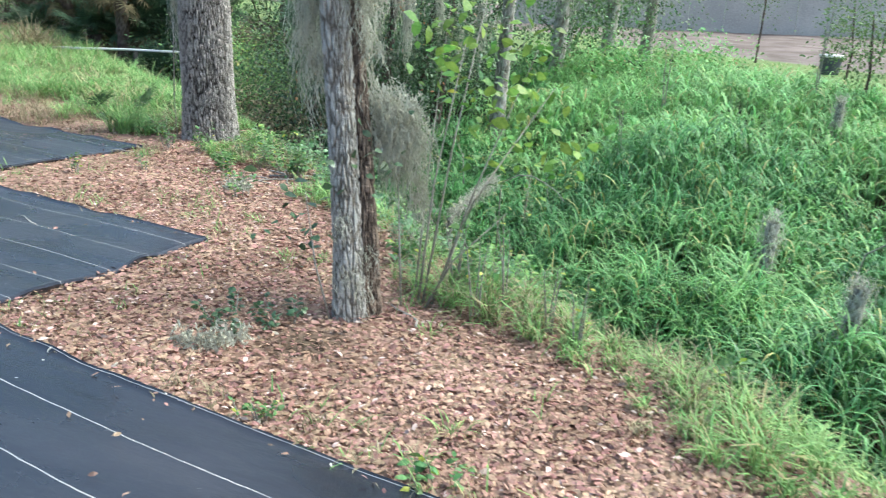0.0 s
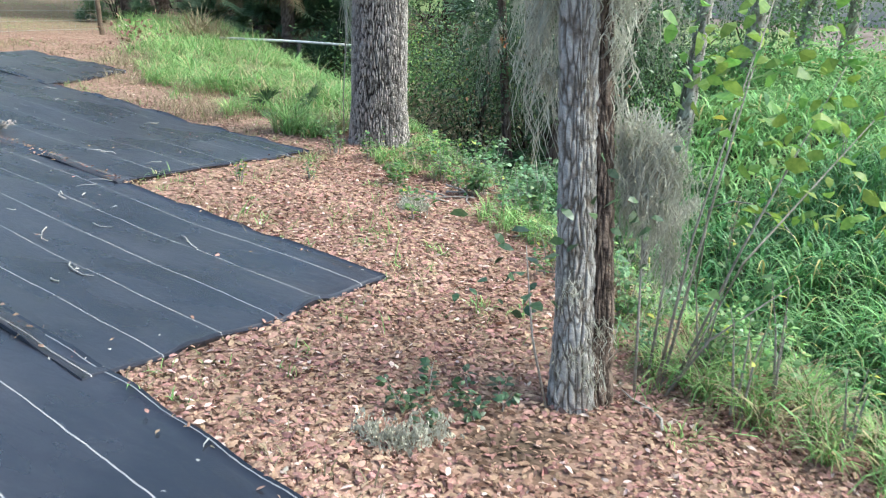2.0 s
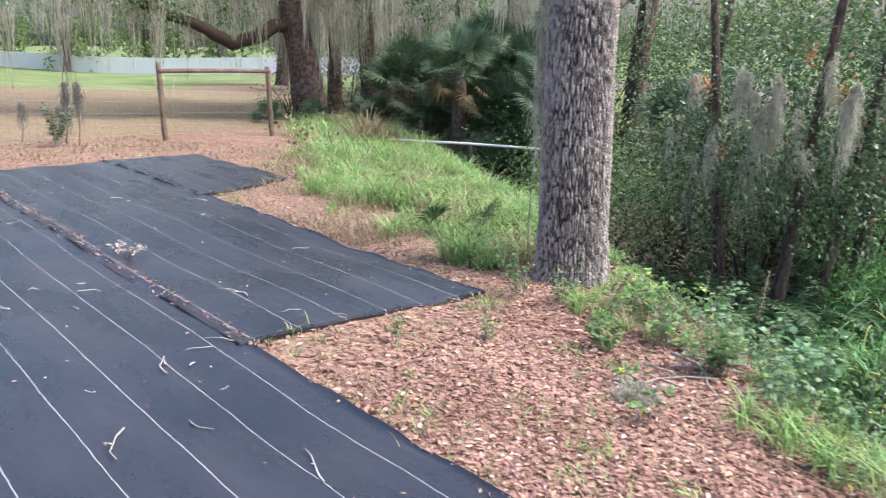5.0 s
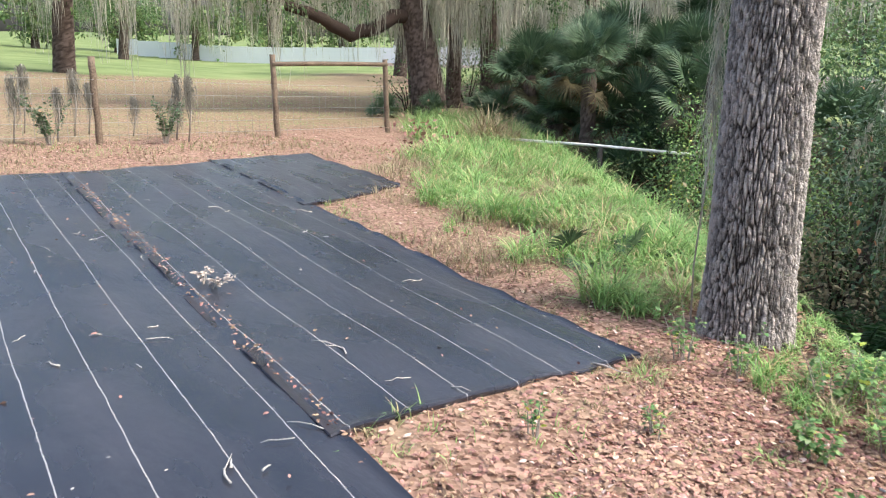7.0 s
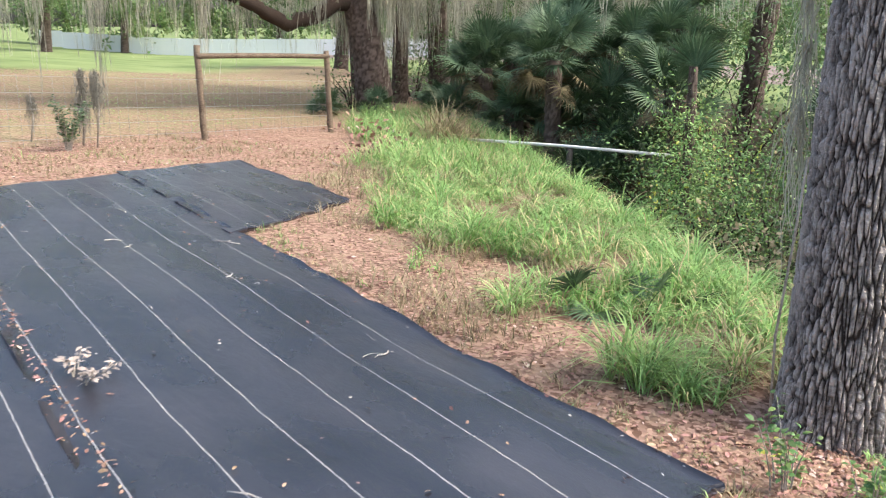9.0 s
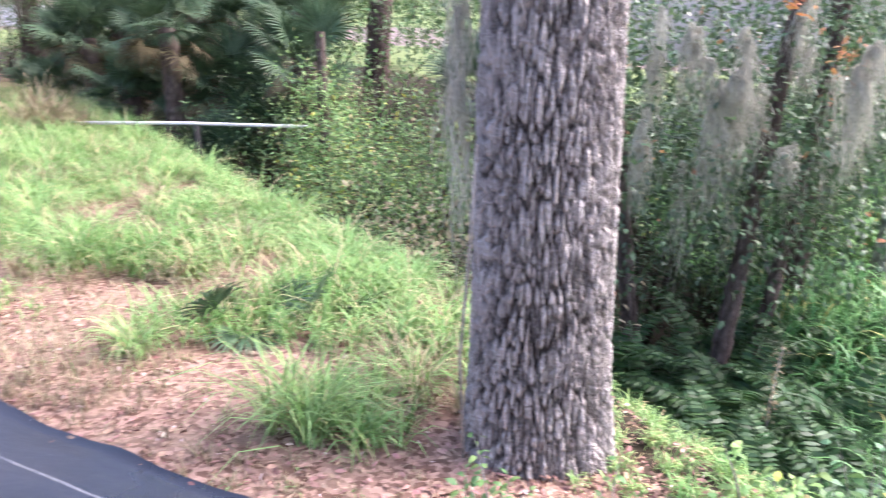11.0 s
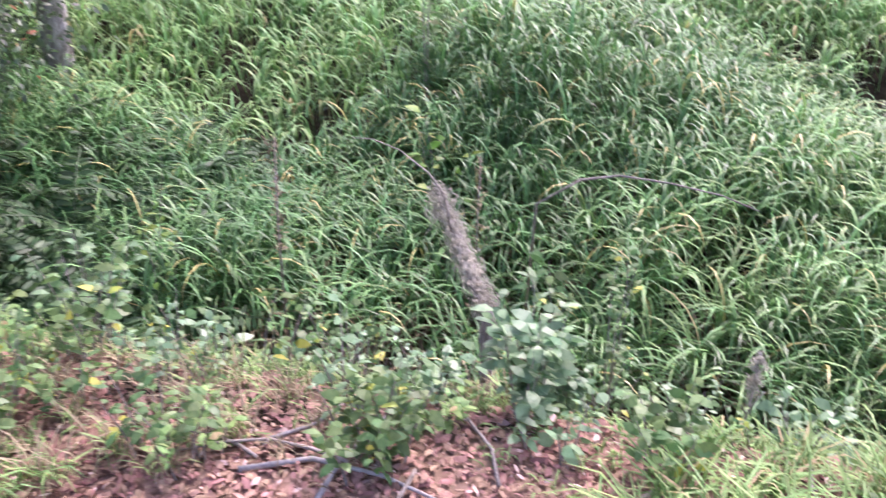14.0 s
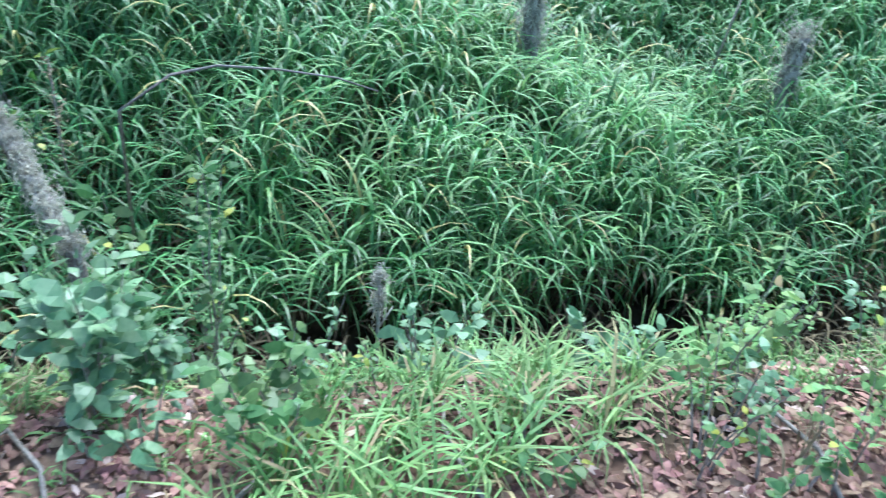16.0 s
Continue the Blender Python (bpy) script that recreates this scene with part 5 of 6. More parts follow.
# the thicket of small moss-hung trees over the ditch
thick = [  # x, y, lean, radius
    (-1.55, 11.9, (-0.1, 0.1), 0.055), (-1.1, 11.7, (0.1, 0.0), 0.06), (-0.75, 12.0, (0.15, 0.1), 0.05), (-0.4, 12.3, (0.1, 0.2), 0.07), (0.55, 13.0, (0.05, 0.0), 0.10), (-2.3, 12.9, (0.1, 0.1), 0.05)]
for k, (x, y, d, rad) in enumerate(thick):
    big = k == 4
    pts = [(d[0] * 5 * s, d[1] * 5 * s, -0.1 + 4.6 * s) for s in (0, 0.25, 0.5, 1)]
    woods_tree(x, y, pts, [rad * 1.3, rad, rad * 0.85, rad * 0.5],
               [((d[0] * 2 + 0.05, 0.15, 2.3), (0.75, 0.5, 0.75), 1500), ((d[0] * 2 - 0.05, -0.3, 1.75), (0.7, 0.35, 0.5), 780), ((d[0] * 3 - 0.1, 0.3, 3.2), (0.8, 0.6, 0.5), 300)] if not big else [((0.2, 0, 3.4), (0.9, 0.8, 0.5), 500)],
               [(row_points((-0.45, -0.35, 1.9), (0.5, -0.2, 2.5), 2, 0.14, 30 + k), 0.8, 0.02, 24), (row_points((-0.4, -0.2, 1.4), (0.4, -0.1, 1.9), 1, 0.12, 50 + k), 0.5, 0.02, 24)],
               600 + 4 * k, "slender small oak hung with grey moss over the ditch", mat=DARK_BARK if not big else LICHEN_BARK, leaf=0.058, leafmat=OAK_LEAF, name="small_tree", around=28, moss_width=0.004)
for k, (x, y, z, length, count) in enumerate([(-1.32, 11.3, 0.85, 1.1, 110), (-1.18, 11.28, 1.05, 0.95, 170), (-0.53, 11.08, 1.0, 0.9, 150), (-1.74, 11.35, 0.57, 0.75, 120), (-0.88, 11.15, 0.45, 0.35, 80), (-1.46, 11.35, 1.15, 0.7, 120), (0.3, 12.4, 0.9, 1.0, 150), (-2.0, 11.8, 1.15, 0.6, 90), (-0.2, 11.6, 1.1, 0.7, 100), (-1.6, 11.9, 1.25, 0.9, 110), (0.05, 11.9, 0.7, 0.6, 80), (-0.75, 11.6, 1.3, 0.6, 120), (-1.0, 11.5, 0.75, 0.5, 70), (-0.3, 12.1, 0.35, 0.5, 60)]):
    rr = np.random.default_rng(190 + k)
    pts = np.array([x, y, z - 0.12 * length]) + rr.normal(size=(6, 3)) * np.array([0.028, 0.028, 0.16 * length])
    beard("moss_beard", pts, 0.66 * length, 0.009, int(count * 0.26), "pale beard of Spanish moss hanging over the ditch", 0.0038, seed=90 + k)
rod("dead_stick", [(-0.45, 12.4, -1.0), (-0.55, 12.62, -0.55), (-0.62, 12.72, -0.1), (-0.7, 12.8, 0.1)], [0.02, 0.016, 0.012, 0.006], TWIG)
tagged(bpy.data.objects["dead_stick"], "grey leaning dead stick in the ditch thicket", "dead stick")

for k, c in enumerate([(-0.92, 11.25, 1.33), (-0.6, 11.2, 1.0), (-1.69, 11.5, 0.35), (-1.9, 11.7, 1.0)]):
    rr = np.random.default_rng(640 + k)
    v_, f_ = tri_leaves(np.asarray(c) + rr.normal(size=(26, 3)) * 0.05, rr.normal(size=(26, 3)), rr.uniform(0.04, 0.08, 26), 0.45, 0.3, rr)
    tagged(sheet("dead_leaf_spray", v_, f_, ORANGE_LEAF), "spray of dead orange oak leaves in the thicket", "dead leaves", kind="stuff")

# moss-hung trees at the far end of the ditch grass
for k, (x, y) in enumerate([(1.5, 15.7), (2.6, 17.8), (3.7, 20.0), (1.8, 18.4), (3.0, 20.9)]):
    woods_tree(x, y, [(0, 0, -0.2), (0.1, 0.05, 1.4), (0.3 - 0.15 * k, 0.1, 3.0), (0.5 - 0.2 * k, 0.2, 5.5)], [0.15, 0.12, 0.10, 0.06],
               [((0, 0, 3.2), (1.2, 1.1, 1.0), 1700), ((0.2, -0.2, 1.3), (0.9, 0.8, 0.7), 900)], [(row_points((-0.8, -0.6, 2.3), (0.8, -0.4, 3.0), 7, 0.25, 130 + k), 1.3, 0.05, 40)], 660 + 4 * k,
               "slim grey tree hung with moss behind the ditch grass", mat=LICHEN_BARK, leaf=0.075, name="small_tree", around=28, moss_width=0.006)

# bushes closing the woods
bushes = [  # x, y, half sizes, leaves, leaf size, material
    # These first three bushes carry painted shade in their leaf colour.
    (-1.4, 13.0, (1.0, 0.6, 1.2), 7800, 0.05, SHADE_TONED_LEAF), (-0.2, 13.3, (0.8, 0.6, 1.2), 6000, 0.05, SHADE_TONED_LEAF), (-2.4, 13.2, (0.8, 0.7, 0.7), 1800, 0.06, SHADE_TONED_LEAF),
    (-6.0, 18.4, (1.6, 1.2, 0.8), 2200, 0.07, WOOD_LEAF), (-4.0, 16.4, (1.4, 1.2, 0.9), 3400, 0.06, SHRUB_LEAF), (-2.6, 14.6, (1.2, 1.0, 0.9), 3800, 0.05, FAR_LEAF), (-3.6, 14.2, (0.9, 0.8, 0.5), 1300, 0.05, WOOD_LEAF),
    (-3.5, 15.3, (1.0, 0.8, 0.85), 3800, 0.045, BANK_GRASS), (-4.4, 15.8, (0.9, 0.8, 0.8), 3000, 0.045, SHRUB_LEAF),
    (-1.2, 15.0, (1.3, 1.2, 1.0), 2200, 0.07, SHRUB_LEAF), (0.2, 15.8, (1.4, 1.2, 1.1), 2000, 0.08, WOOD_LEAF), (-8.0, 22.5, (2.2, 1.6, 1.4), 2600, 0.09, WOOD_LEAF), (-10.5, 24.5, (2.4, 1.6, 1.6), 2600, 0.09, WOOD_LEAF),
    (-13.0, 26.0, (2.4, 1.6, 1.7), 2400, 0.09, WOOD_LEAF), (-5.0, 21.5, (2.2, 1.6, 1.6), 2600, 0.09, WOOD_LEAF), (-2.4, 19.5, (2.2, 1.6, 1.6), 2600, 0.09, WOOD_LEAF), (-16.5, 29.0, (2.5, 1.8, 1.8), 2400, 0.1, WOOD_LEAF),
    (2.0, 20.5, (1.6, 1.4, 1.3), 1800, 0.08, WOOD_LEAF), (-0.2, 18.5, (1.8, 1.4, 1.5), 2200, 0.08, WOOD_LEAF), (-14.6, 22.8, (0.9, 0.8, 0.6), 900, 0.07, WOOD_LEAF),
    (-6.5, 33.0, (2.4, 1.8, 1.9), 3000, 0.09, WOOD_LEAF), (-3.9, 30.7, (2.4, 1.8, 1.9), 3000, 0.09, WOOD_LEAF), (-2.2, 29.2, (2.4, 1.8, 1.9), 3000, 0.09, WOOD_LEAF), (-8.8, 34.2, (2.4, 1.8, 1.9), 3000, 0.09, WOOD_LEAF),
    (-1.5, 23.5, (2.6, 1.8, 2.4), 2600, 0.1, FAR_LEAF), (-7.0, 27.5, (3, 2, 2.6), 2600, 0.11, WOOD_LEAF), (-11.5, 30.5, (3.2, 2, 2.8), 2600, 0.11, WOOD_LEAF), (-17.0, 33.0, (3.2, 2, 2.6), 2400, 0.12, WOOD_LEAF),
]
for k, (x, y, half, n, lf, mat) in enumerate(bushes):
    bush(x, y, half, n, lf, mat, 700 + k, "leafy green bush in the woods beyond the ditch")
for k, (x, y, half) in enumerate([(-11.55, 12.15, (0.3, 0.35, 0.4)), (-11.9, 10.55, (0.4, 0.45, 0.42))]):
    plant("shrub", spot(x, y), 0.75, 11, 0.05, 60, OAK_LEAF, "dark green shrub beside the fence line", "shrub", 1.0, 0.5, 760 + k, 0.5, 0.006)
for k, (x, y, half, n) in enumerate([(3.3, 15.4, (0.9, 0.7, 0.36), 1900), (4.3, 16.0, (0.8, 0.7, 0.34), 1600), (2.3, 15.6, (0.7, 0.6, 0.34), 1200)]):
    bush(x, y, half, n, 0.07, LIGHTENED_GRASS, 770 + k, "bright yellow-green bush beyond the grass")
bush(-2.95, 12.1, (0.95, 0.8, 0.42), 2400, 0.06, DRY_GRASS, 780, "brown dead brush on the ditch bank")
bush(-5.21, 18.27, (0.45, 0.4, 0.38), 1500, 0.05, DRY_GRASS, 783, "brown dead brush on the ditch bank")
vines = bush(-5.15, 17.55, (0.42, 0.42, 1.15), 3400, 0.055, BANK_GRASS, 784, "thin dead trunk overgrown with bright green vines", "vine", name="vine_bush", twigs=4)
bark_trunk("trunk", [(0, 0, -0.3), (0.04, 0.0, 1.2), (0.0, 0.05, 2.5)], [0.09, 0.08, 0.06], DARK_BARK, vines, 24, 0.05, 0.02, (9, 6), seed=55)
bush(-9.1, 15.2, (0.4, 0.3, 0.14), 260, 0.09, LITTER_LEAF, 781, "pile of dry brown leaves on a cut branch", "brush")
short_grass(1500, (-9.5, -8.4, 16.9, 17.9), lambda x, y: np.hypot(x + 8.95, y - 17.4) < 0.4, (0.5, 1.0), DRY_GRASS, "pale dry grass clump by the ditch", 0.012, (1.0, 2.4))
short_grass(1700, (-3.6, -2.8, 8.6, 9.4), lambda x, y: np.hypot(x + 3.2, y - 9.05) < 0.27, (0.28, 0.6), BANK_GRASS, "tall green grass tuft by the oak", 0.009, (1.0, 2.4))
short_grass(900, (-3.4, -2.6, 9.0, 9.8), lambda x, y: np.hypot(x + 2.95, y - 9.45) < 0.3, (0.3, 0.6), DRY_GRASS, "dry grey grass beside the oak", 0.008, (1.0, 2.4))

# ---- pipe rail across the ditch ----
pipe = empty("pipe_rail", (-8.75, 17.45, -0.41), "long white pipe laid level across the ditch on a dark post", "pipe")
rod("pipe", [(0, 0, 0), (1.7, 0.12, 0.0), (3.42, 0.2, -0.03)], 0.025, PIPE, pipe, sides=12)
rod("post", [(1.82, 0.12, -1.2), (1.82, 0.12, -0.03)], 0.05, DARK_POST, pipe, "dark support post")

# ---- wooden fence ----
def fence_post(x, y, top, lean, label):
    g = spot(x, y)
    thing = empty("fence_post", g, label, "fence post", "wooden fence posts")
    h = top - g[2]
    rnd = np.random.default_rng(int(abs(x * 100)))
    s = np.linspace(0, 1, 14)[:, None]
    line = np.array([[0, 0, -0.2]]) + s * np.array([[lean[0], lean[1], h + 0.2]]) + rnd.normal(size=(14, 3)) * 0.004
    rod("post", line, 0.050 + rnd.normal(size=14) * 0.003, POST_WOOD, thing, sides=14)
    return thing


fence_post(-11.85, 11.27, 1.06, (-0.12, 0.05), "leaning weathered wooden fence post")
fence_post(-11.72, 14.72, 1.06, (-0.08, 0.0), "weathered round wooden fence post")
fence_post(-11.50, 17.63, 0.92, (-0.06, 0.0), "weathered round wooden fence post in tall grass")
fence_post(-12.0, 8.0, 1.08, (0.0, 0.0), "weathered round wooden fence post")
tagged(rod("fence_rail", [(-11.76, 14.68, 0.90), (-11.68, 15.8, 0.885), (-11.60, 16.8, 0.86), (-11.54, 17.66, 0.83)], 0.040, POST_WOOD, sides=12), "round weathered rail between two fence posts", "fence rail")
wires = empty("wire_fence", (-11.9, 11.2, 0), "thin rusty wire mesh between fence posts", "wire fence")
for h in (0.12, 0.3, 0.5, 0.7, 0.9):
    pts = [(-0.08, -3.2, 0), (0.0, 0.05, 0), (0.13, 3.5, 0), (0.36, 6.4, 0)]
    rod("wire", [(x, y, float(land(-11.9 + x, 11.2 + y)) + h) for x, y, _ in pts], 0.0022, WIRE, wires, sides=4)
for k in range(60):
    y = -3.1 + k * 0.16
    x = np.interp(y, (-3.2, 0.05, 3.5, 6.4), (-0.08, 0.0, 0.13, 0.36))
    g = float(land(-11.9 + x, 11.2 + y))
    rod("wire", [(x, y, g + 0.02), (x, y, g + 0.92)], 0.0016, WIRE, wires, sides=4)
for k, (x, y, h) in enumerate([(-12.3, 10.9, 0.75), (-12.6, 12.4, 0.6), (-12.2, 12.9, 0.5), (-13.0, 11.9, 0.8), (-12.2, 10.2, 0.9), (-12.9, 13.4, 0.5), (-13.27, 11.02, 1.0), (-12.83, 11.54, 1.0), (-11.88, 12.64, 1.0), (-11.56, 12.6, 1.0)]):
    g = spot(x, y)
    st = empty("dead_stalk", g, "grey dead stalk hung with moss by the fence", "dead stalk", "dead stalks by the fence")
    rod("stem", [(0, 0, -0.05), (0.05, 0.04, h * 0.5), (-0.02, 0.08, h)], [0.014, 0.012, 0.006], TWIG, st, sides=6)
    beard("moss", [(0.0, 0.05, h * 0.95), (0.02, 0.05, h * 0.8)], h * 0.6, 0.035, 110, parent=st, seed=800 + k, mat=OLD_MOSS)

# ---- white fence and far trees ----
fence = empty("white_fence", (-70, 58, 0), "long white vinyl fence at the end of the lawn", "fence")
for k in range(17):
    x, y = -74 + k * 2.44 * 0.977, 58.6 + k * 2.44 * 0.21
    z = float(land(x, y))
    bm = bmesh.new()
    bmesh.ops.create_cube(bm, size=1, matrix=Matrix.Translation((x + 70 + 1.19, y - 58 + 0.25, z + 0.72)) @ pose(0, 0, 0, 0, 0, 12.1) @ Matrix.Diagonal((2.40, 0.05, 1.45, 1)))
    part("panel", bm, WHITE_VINYL, fence)
    bm = bmesh.new()
    bmesh.ops.create_cube(bm, size=1, matrix=Matrix.Translation((x + 70, y - 58, z + 0.76)) @ Matrix.Diagonal((0.07, 0.06, 1.5, 1)))
    part("post", bm, WHITE_VINYL, fence)
for k in range(26):
    rr = random.Random(900 + k)
    ang = radians(152 - k * 4.6)
    d = rr.uniform(84, 100)
    x, y = -2 + d * math.cos(ang), 4 + d * math.sin(ang)
    hgt = rr.uniform(9, 13)
    woods_tree(x, y, [(0, 0, -0.3), (0.2, 0, 3), (0.1, 0.2, hgt * 0.8)], [0.4, 0.32, 0.15], [((0, 0, hgt * 0.55), (4.5, 4.5, hgt * 0.42), 2600), ((1, 1, 2.6), (4, 3.5, 2.2), 1700)], [], 900 + k, "tall leafy tree at the edge of the lawn", leaf=0.40, leafmat=FAR_LEAF, name="far_tree", around=16)
for k, (x, y) in enumerate([(-58, 47), (-30, 44), (-20, 40), (-29.46, 22.66)]):
    woods_tree(x, y, [(0, 0, -0.3), (0.3, 0, 2.5), (0.2, 0.2, 7)], [0.4, 0.33, 0.2], [((0, 0, 6.5), (5, 5, 2.4), 5200), ((-2, -1, 4.2), (3.5, 3, 1.2), 3000), ((2.2, -1, 3.8), (2.6, 2.6, 1.2), 2200)], [(row_points((-4, -3, 4.4), (4, 1, 5.0), 34, 0.8, 60 + k), 2.4, 0.2, 40)], 940 + k, "live oak with hanging moss on the lawn", leaf=0.17, leafmat=WOOD_LEAF, name="oak_tree", around=24)

# ---- beyond the ditch: tub, board wall, young trees ----
tub = empty("plant_tub", spot(7.38, 18.93), "dark plastic tub with a pale rim on the mulch", "tub")
bm = bmesh.new()
bmesh.ops.create_cone(bm, cap_ends=True, segments=28, radius1=0.18, radius2=0.225, depth=0.36, matrix=Matrix.Translation((0, 0, 0.18)))
bmesh.ops.bevel(bm, geom=bm.edges[:], offset=0.008, segments=1, affect="EDGES")
part("body", bm, TUB, tub)
rod("rim", [(0, 0, 0.355), (0, 0, 0.395)], 0.245, TUB_LID, tub, "pale rim", 28)
wall = empty("board_wall", (9, 31.5, float(land(9, 31.5))), "long grey board wall beyond the mulched ground", "wall")
for k in range(34):
    bm = bmesh.new()
    bmesh.ops.create_cube(bm, size=1, matrix=Matrix.Translation((-8 + k * 0.61, 0.02 * (k % 2), 1.6)) @ Matrix.Diagonal((0.60, 0.03, 3.2, 1)))
    part("board", bm, GREY_PANEL, wall)
for k, (x, y, h) in enumerate([(6.4, 15.4, 1.5), (9.2, 18.9, 2.6), (10.4, 17.4, 2.2), (6.3, 20.6, 2.4), (9.8, 22.5, 2.8), (12.2, 20.0, 2.6), (5.4, 12.0, 1.5)]):
    woods_tree(x, y, [(0, 0, -0.1), (0.05, 0.0, h * 0.5), (0, 0.08, h)], [0.022, 0.017, 0.008], [((0, 0, h * 0.75), (h * 0.24, h * 0.24, h * 0.30), 1000)], [], 980 + k, "young leafy tree planted in the mulch", leaf=0.055, leafmat=FAR_LEAF, name="young_tree", around=12)
for k, (x, y, h) in enumerate([(2.9, 12.4, 1.35), (4.9, 12.3, 1.6), (2.1, 10.3, 1.4)]):
    plant("sapling", spot(x, y), h + 0.4, 2, 0.10, 26, FAR_LEAF, "slim green sapling standing over the grass", "sapling", 0.3, 0.4, 990 + k, stem_r=0.012)

# ---- moss-covered stumps, dead stems in the ditch ----
def mossy_stake(x, y, h, lean, rad, seed, shaggy=True):
    g = spot(x, y)
    st = empty("mossy_stump", g, "grey dead stake shaggy with moss standing in the ditch grass", "dead stake", "mossy stakes in the ditch")
    s = np.linspace(0, 1, 8)
    line = np.stack([lean[0] * s, lean[1] * s, -0.1 + (h + 0.1) * s], 1)
    bark_trunk("stake", line, np.interp(s, (0, 1), (rad, rad * 0.75)), LICHEN_BARK, st, 24, 0.02, 0.012, (8, 7), seed=seed)
    if shaggy:
        pts = line[2:] + np.array([0, 0, 0.03])
        beard("moss", pts, 0.2, rad * 0.8, 110, parent=st, seed=seed, width=0.0035)
    return st


stub = empty("mossy_branch", (0.23, 8.04, -0.85), "leaning dead branch thick with grey moss at the ditch edge", "dead branch")
bark_trunk("stake", [(0, 0, -0.6), (0.01, 0.02, 0.0), (0.2, 0.34, 0.12), (0.40, 0.70, 0.24)], [0.03, 0.03, 0.026, 0.016], LICHEN_BARK, stub, 20, 0.02, 0.008, (8, 7), seed=1)
beard("moss", [(0.02 + 0.38 * k / 8, 0.03 + 0.67 * k / 8, 0.05 + 0.2 * k / 8) for k in range(9)], 0.15, 0.026, 110, parent=stub, seed=1)
mossy_stake(2.95, 7.16, 0.98, (0.03, 0.02), 0.062, 2)
mossy_stake(3.05, 5.74, 1.08, (0.12, 0.02), 0.06, 3)
mossy_stake(4.6, 10.6, 0.75, (0.03, 0.0), 0.05, 4)
pale = empty("bare_twig", spot(-0.02, 6.75), "thin pale bare twig standing in the bank grass", "twig")
rod("stem", [(0, 0, -0.1), (0.01, 0.01, 0.2), (0.03, 0.02, 0.42)], [0.006, 0.005, 0.003], PALE_TWIG, pale, sides=5)
rod("side_twig", [(0.02, 0.01, 0.22), (0.06, -0.01, 0.27)], [0.003, 0.002], PALE_TWIG, pale, sides=4)
beard("moss", [(0.02, 0.015, 0.4), (0.02, 0.015, 0.33)], 0.06, 0.008, 50, parent=pale, seed=5, width=0.002)
for k, (pts, rad) in enumerate([([(0.69, 8.2, -1.4), (0.71, 8.18, -0.52), (0.88, 8.06, -0.41), (0.99, 7.92, -0.38), (1.1, 7.72, -0.39), (1.21, 7.51, -0.42), (1.26, 7.35, -0.46)], 0.008), ([(0.34, 8.38, -0.6), (0.33, 8.42, -0.42), (0.32, 8.5, -0.34), (0.25, 8.62, -0.24), (0.17, 8.71, -0.19), (0.1, 8.77, -0.18)], 0.005), ([(3.2, 6.2, -1.2), (3.3, 6.1, -0.4), (3.6, 5.7, 0.0), (3.9, 5.2, 0.1)], 0.009)]):
    tagged(rod("dead_branch", pts, np.linspace(rad, rad * 0.4, len(pts)), TWIG, sides=5), "pale arching dead stem among the grass", "dead stem", "dead stems in the ditch")

# a pale branch and roots lying at the bank's edge
for k, pts in enumerate([[(-1.36, 7.55), (-1.2, 7.44), (-1.12, 7.25), (-1.09, 7.08), (-1.01, 6.9)], [(-1.3, 7.3), (-1.15, 7.38), (-0.98, 7.42), (-0.8, 7.5)], [(-1.25, 7.6), (-1.1, 7.55), (-0.95, 7.58), (-0.85, 7.7)], [(-1.45, 7.25), (-1.3, 7.18), (-1.2, 7.05)]]):
    tagged(rod("fallen_branch", [(x, y, float(land(x, y)) + 0.022) for x, y in pts], np.linspace(0.009 - 0.001 * k, 0.003, len(pts)), PALE_TWIG, sides=7), "pale grey branch lying on the leaves of the bank", "fallen branch", "fallen branches on the bank")
for k, (x, y, z0, z1) in enumerate([(-1.10, 10.35, -1.15, -0.5), (-0.15, 9.05, -1.1, -0.2), (0.95, 8.75, -1.3, -0.55)]):
    st = empty("dry_weed", (x, y, z0), "brown dry weed stalk with feathery seed heads", "dry weed", "dry weeds in the ditch")
    rod("stem", [(0, 0, -0.3), (0.02, 0.02, (z1 - z0) * 0.5), (0.06, 0.04, z1 - z0)], [0.006, 0.005, 0.003], TWIG, st, sides=5)
    rr = np.random.default_rng(70 + k)
    q = rr.uniform(0.35, 1.0, 130)
    v_, f_ = tri_leaves(np.stack([0.05 * q, 0.035 * q, (z1 - z0) * q], 1) + rr.normal(size=(130, 3)) * 0.018, rr.normal(size=(130, 3)), rr.uniform(0.015, 0.04, 130), 0.3, 0.2, rr)
    sheet("seed_head", v_, f_, DRY_GRASS, st)["kind"] = "stuff"

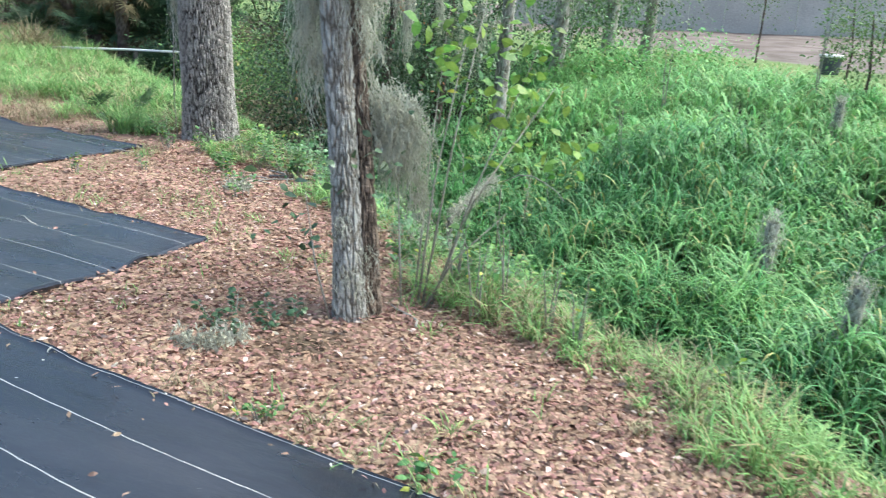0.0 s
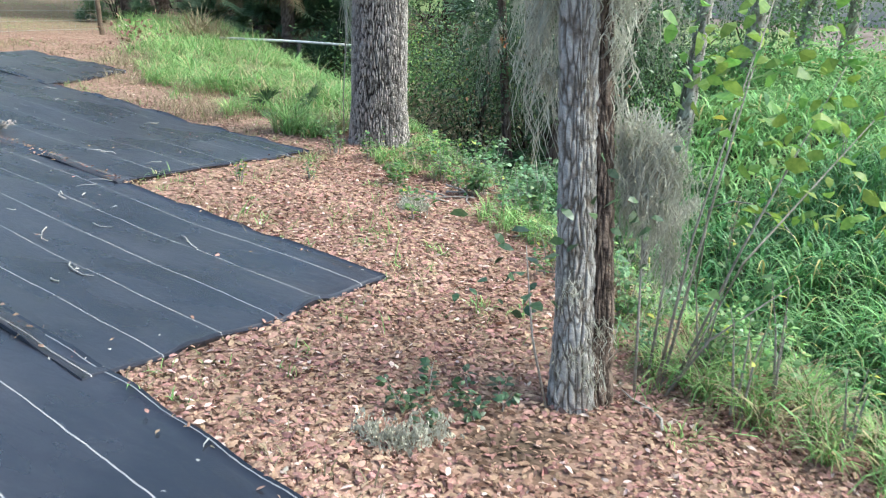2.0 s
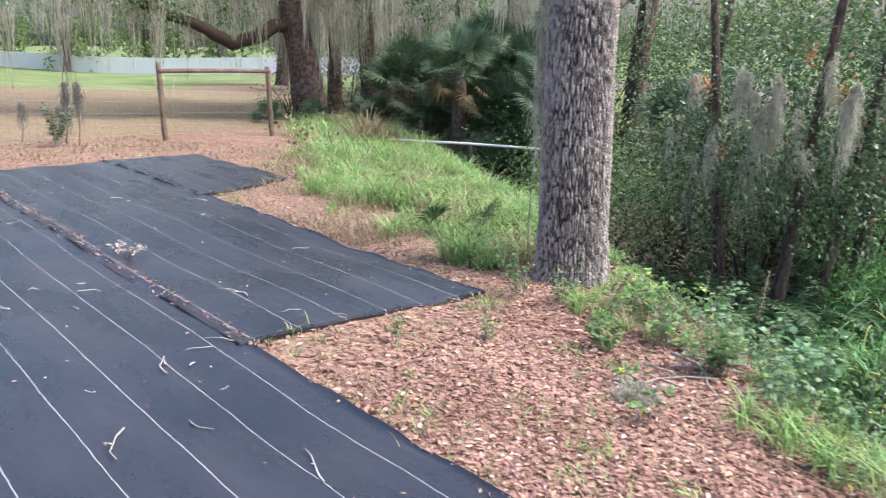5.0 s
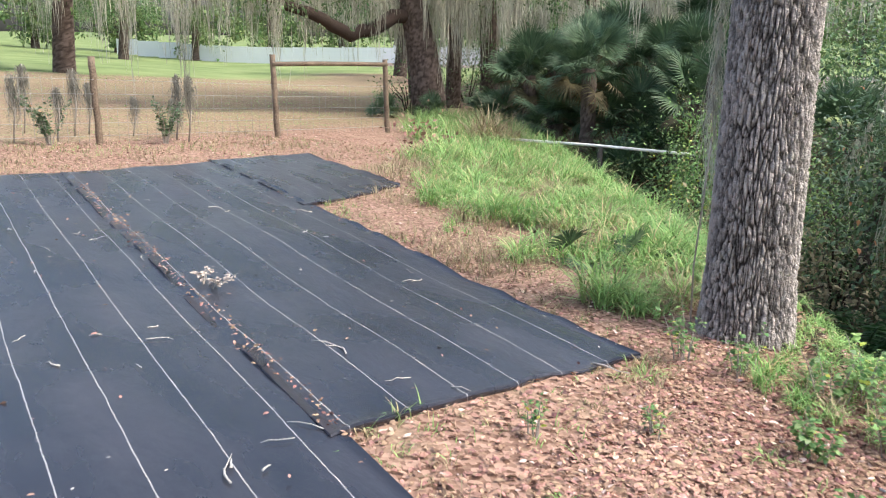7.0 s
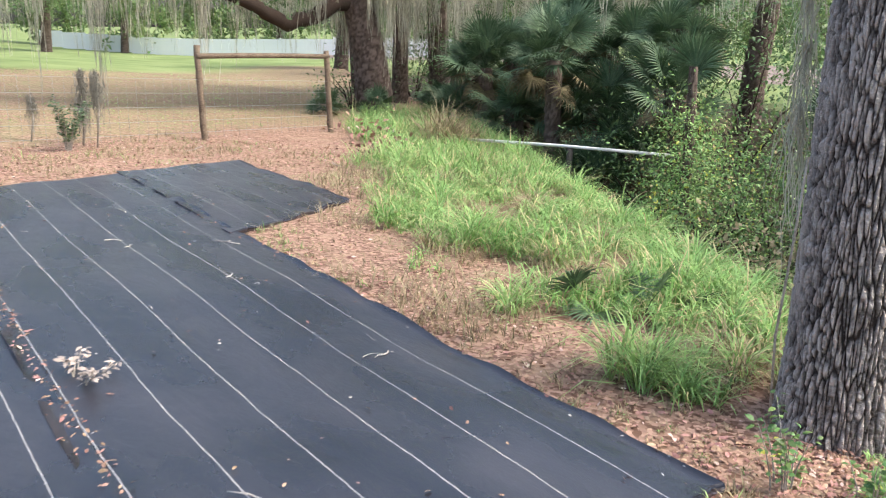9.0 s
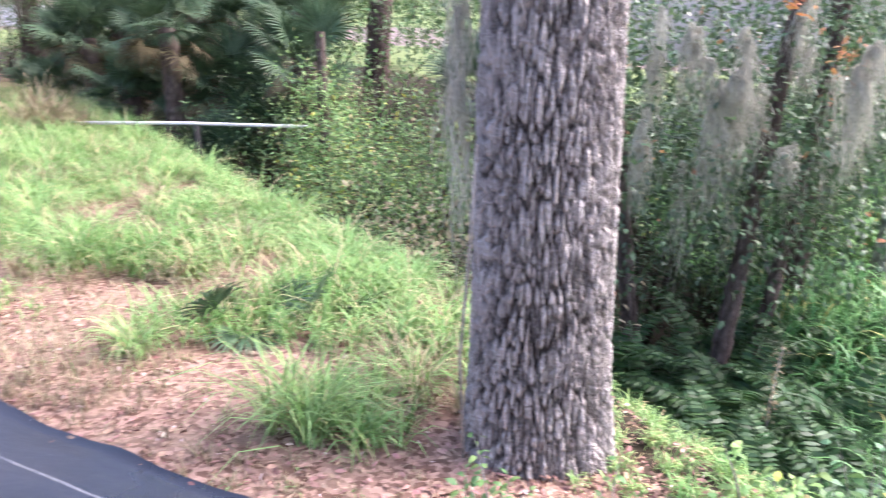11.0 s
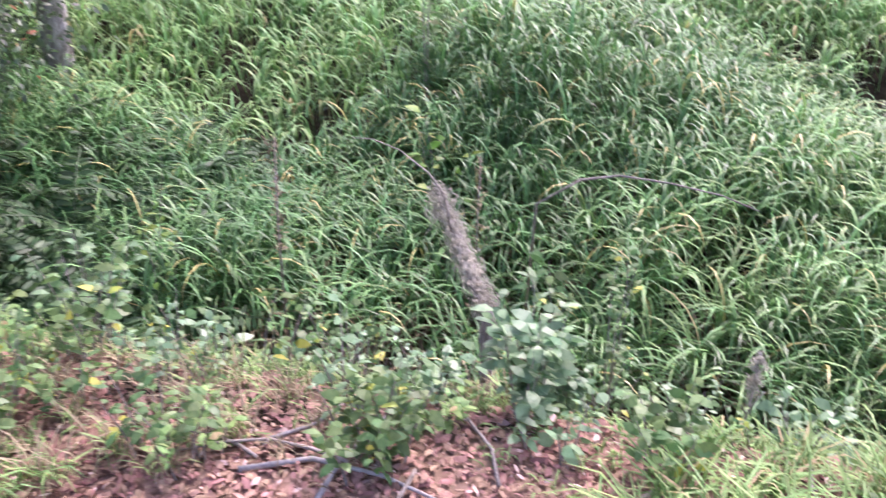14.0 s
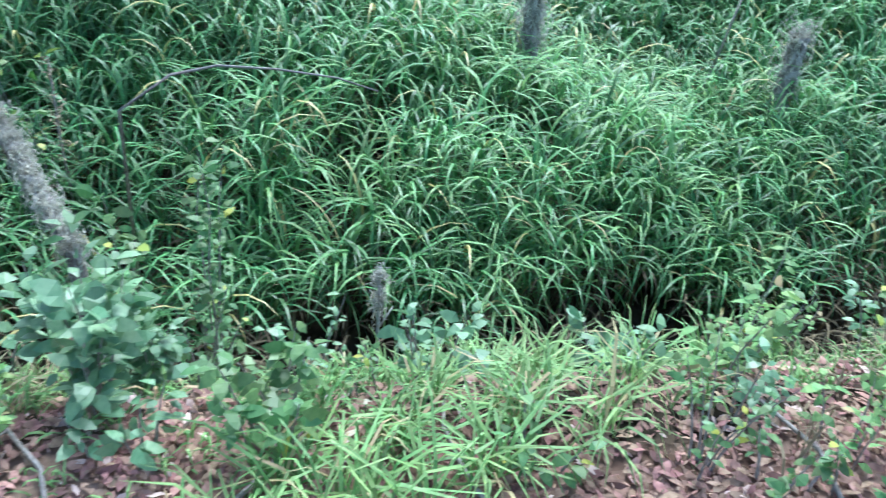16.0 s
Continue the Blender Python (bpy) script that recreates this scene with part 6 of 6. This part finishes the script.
# ---- twigs on the ground and on the cloth ----
def twig(x, y, length, seed, up, mat=TWIG, label="pale dry twig lying on the black fabric", group="twigs on the fabric", rad=0.004):
    rnd = random.Random(seed)
    a = rnd.uniform(0, 6.28)
    pts, p = [], np.array([x, y])
    for k in range(5):
        z = float(land(*p)) + up + rnd.uniform(0.0, 0.012)
        pts.append((p[0] - x, p[1] - y, z))
        a += rnd.uniform(-0.5, 0.5)
        p = p + length / 4 * np.array([math.cos(a), math.sin(a)])
    thing = empty("twig", (x, y, 0), label, "twig", group)
    rod("stem", pts, [rad, rad, rad * 0.8, rad * 0.7, rad * 0.4], mat, thing, sides=5)
    if length > 0.16:
        q = pts[2]
        rod("side_twig", [q, (q[0] + rnd.uniform(-0.05, 0.05), q[1] + rnd.uniform(-0.05, 0.05), q[2] + 0.012)], [rad * 0.7, rad * 0.3], mat, thing, sides=4)
    return thing


r = random.Random(11)
placed = 0
while placed < 95:
    u, v = r.uniform(-0.5, 11.5), r.uniform(0.2, 6.0)
    x, y = -0.9 * u + 0.436 * v, 0.436 * u + 0.9 * v
    if bool(on_cloth(np.array([x]), np.array([y]))[0]):
        twig(x, y, r.choice([0.05, 0.07, 0.1, 0.14, 0.22]), 1100 + placed, 0.030, PALE_TWIG, rad=r.choice([0.0025, 0.0035, 0.005]))
        placed += 1
for k, (x, y) in enumerate([(-2.17, 5.09), (-3.09, 5.05), (-2.6, 4.6), (-3.9, 6.9)]):
    twig(x, y, 0.3, 1300 + k, 0.030, PALE_TWIG, rad=0.005)
n = 9000
u, v = rng.uniform(-2, 12, n), rng.uniform(-0.5, 7.6, n)
near_seam = np.min(np.abs(v[:, None] - np.array([0.8, 2.42, 4.12, 6.0])[None]), 1) < 0.07
k = (rng.uniform(0, 1, n) < np.where(near_seam, 1.0, 0.10))
x, y = -0.9 * u[k] + 0.436 * v[k], 0.436 * u[k] + 0.9 * v[k]
c = on_cloth(x, y)
w_ = rng.uniform(0, 1, len(x)) < 0.3
fallen_leaves("pale_scraps", x[c & w_], y[c & w_], 0.032, rng.uniform(0.008, 0.024, (c & w_).sum()), "pale bark and leaf scraps scattered on the black fabric", PALE_TWIG)
c = c & ~w_
fallen_leaves("leaf_scraps", x[c], y[c], 0.032, rng.uniform(0.012, 0.04, c.sum()), "scattered dry leaf scraps on the black fabric")
n = 420
su, sv_ = rng.uniform(5.6, 12.0, n), 4.12 + rng.normal(size=n) * 0.028
fallen_leaves("seam_leaves", -0.9 * su + 0.436 * sv_, 0.436 * su + 0.9 * sv_, 0.034, rng.uniform(0.012, 0.038, n), "dry leaves gathered along the fabric seam")
dead = plant("dry_sprig", spot(-5.43, 7.34, 0.03), 0.08, 8, 0.045, 11, BLEACHED, "bleached tan leafy sprig lying on the fabric seam", "dry sprig", 1.6, 0.4, 1400, lean=1.0)
for k, (x, y, L) in enumerate([(-1.15, 7.35, 0.5), (-1.05, 7.2, 0.7), (-0.95, 7.0, 0.6), (-1.2, 6.95, 0.4), (-0.9, 6.75, 0.7), (-0.6, 6.25, 0.5), (-1.3, 7.55, 0.35), (-0.35, 5.6, 0.8), (0.35, 3.95, 0.35), (-11.0, 13.9, 0.9), (-8.7, 14.0, 0.5)]):
    twig(x, y, L, 1500 + k, 0.02, TWIG, "grey dead branch lying on the bank", "dead branches on the bank", 0.006)
for k, (x, y) in enumerate([(-0.50, 3.57), (-1.35, 6.6)]):
    g = spot(x, y, 0.03)
    v_, f_ = hanging(np.tile(g, (6, 1)) + np.random.default_rng(k).normal(size=(6, 3)) * [0.07, 0.07, 0.004], 0.04, 0.035, 60, 0.003, 5, np.random.default_rng(k + 50))
    v_[:, 2] = np.maximum(v_[:, 2], g[2] - 0.02) + np.abs(np.random.default_rng(k + 9).normal(size=len(v_))) * 0.012
    tagged(sheet("moss_clump", v_, f_, MOSS), "fallen clump of grey moss on the leaves", "Spanish moss", kind="stuff")
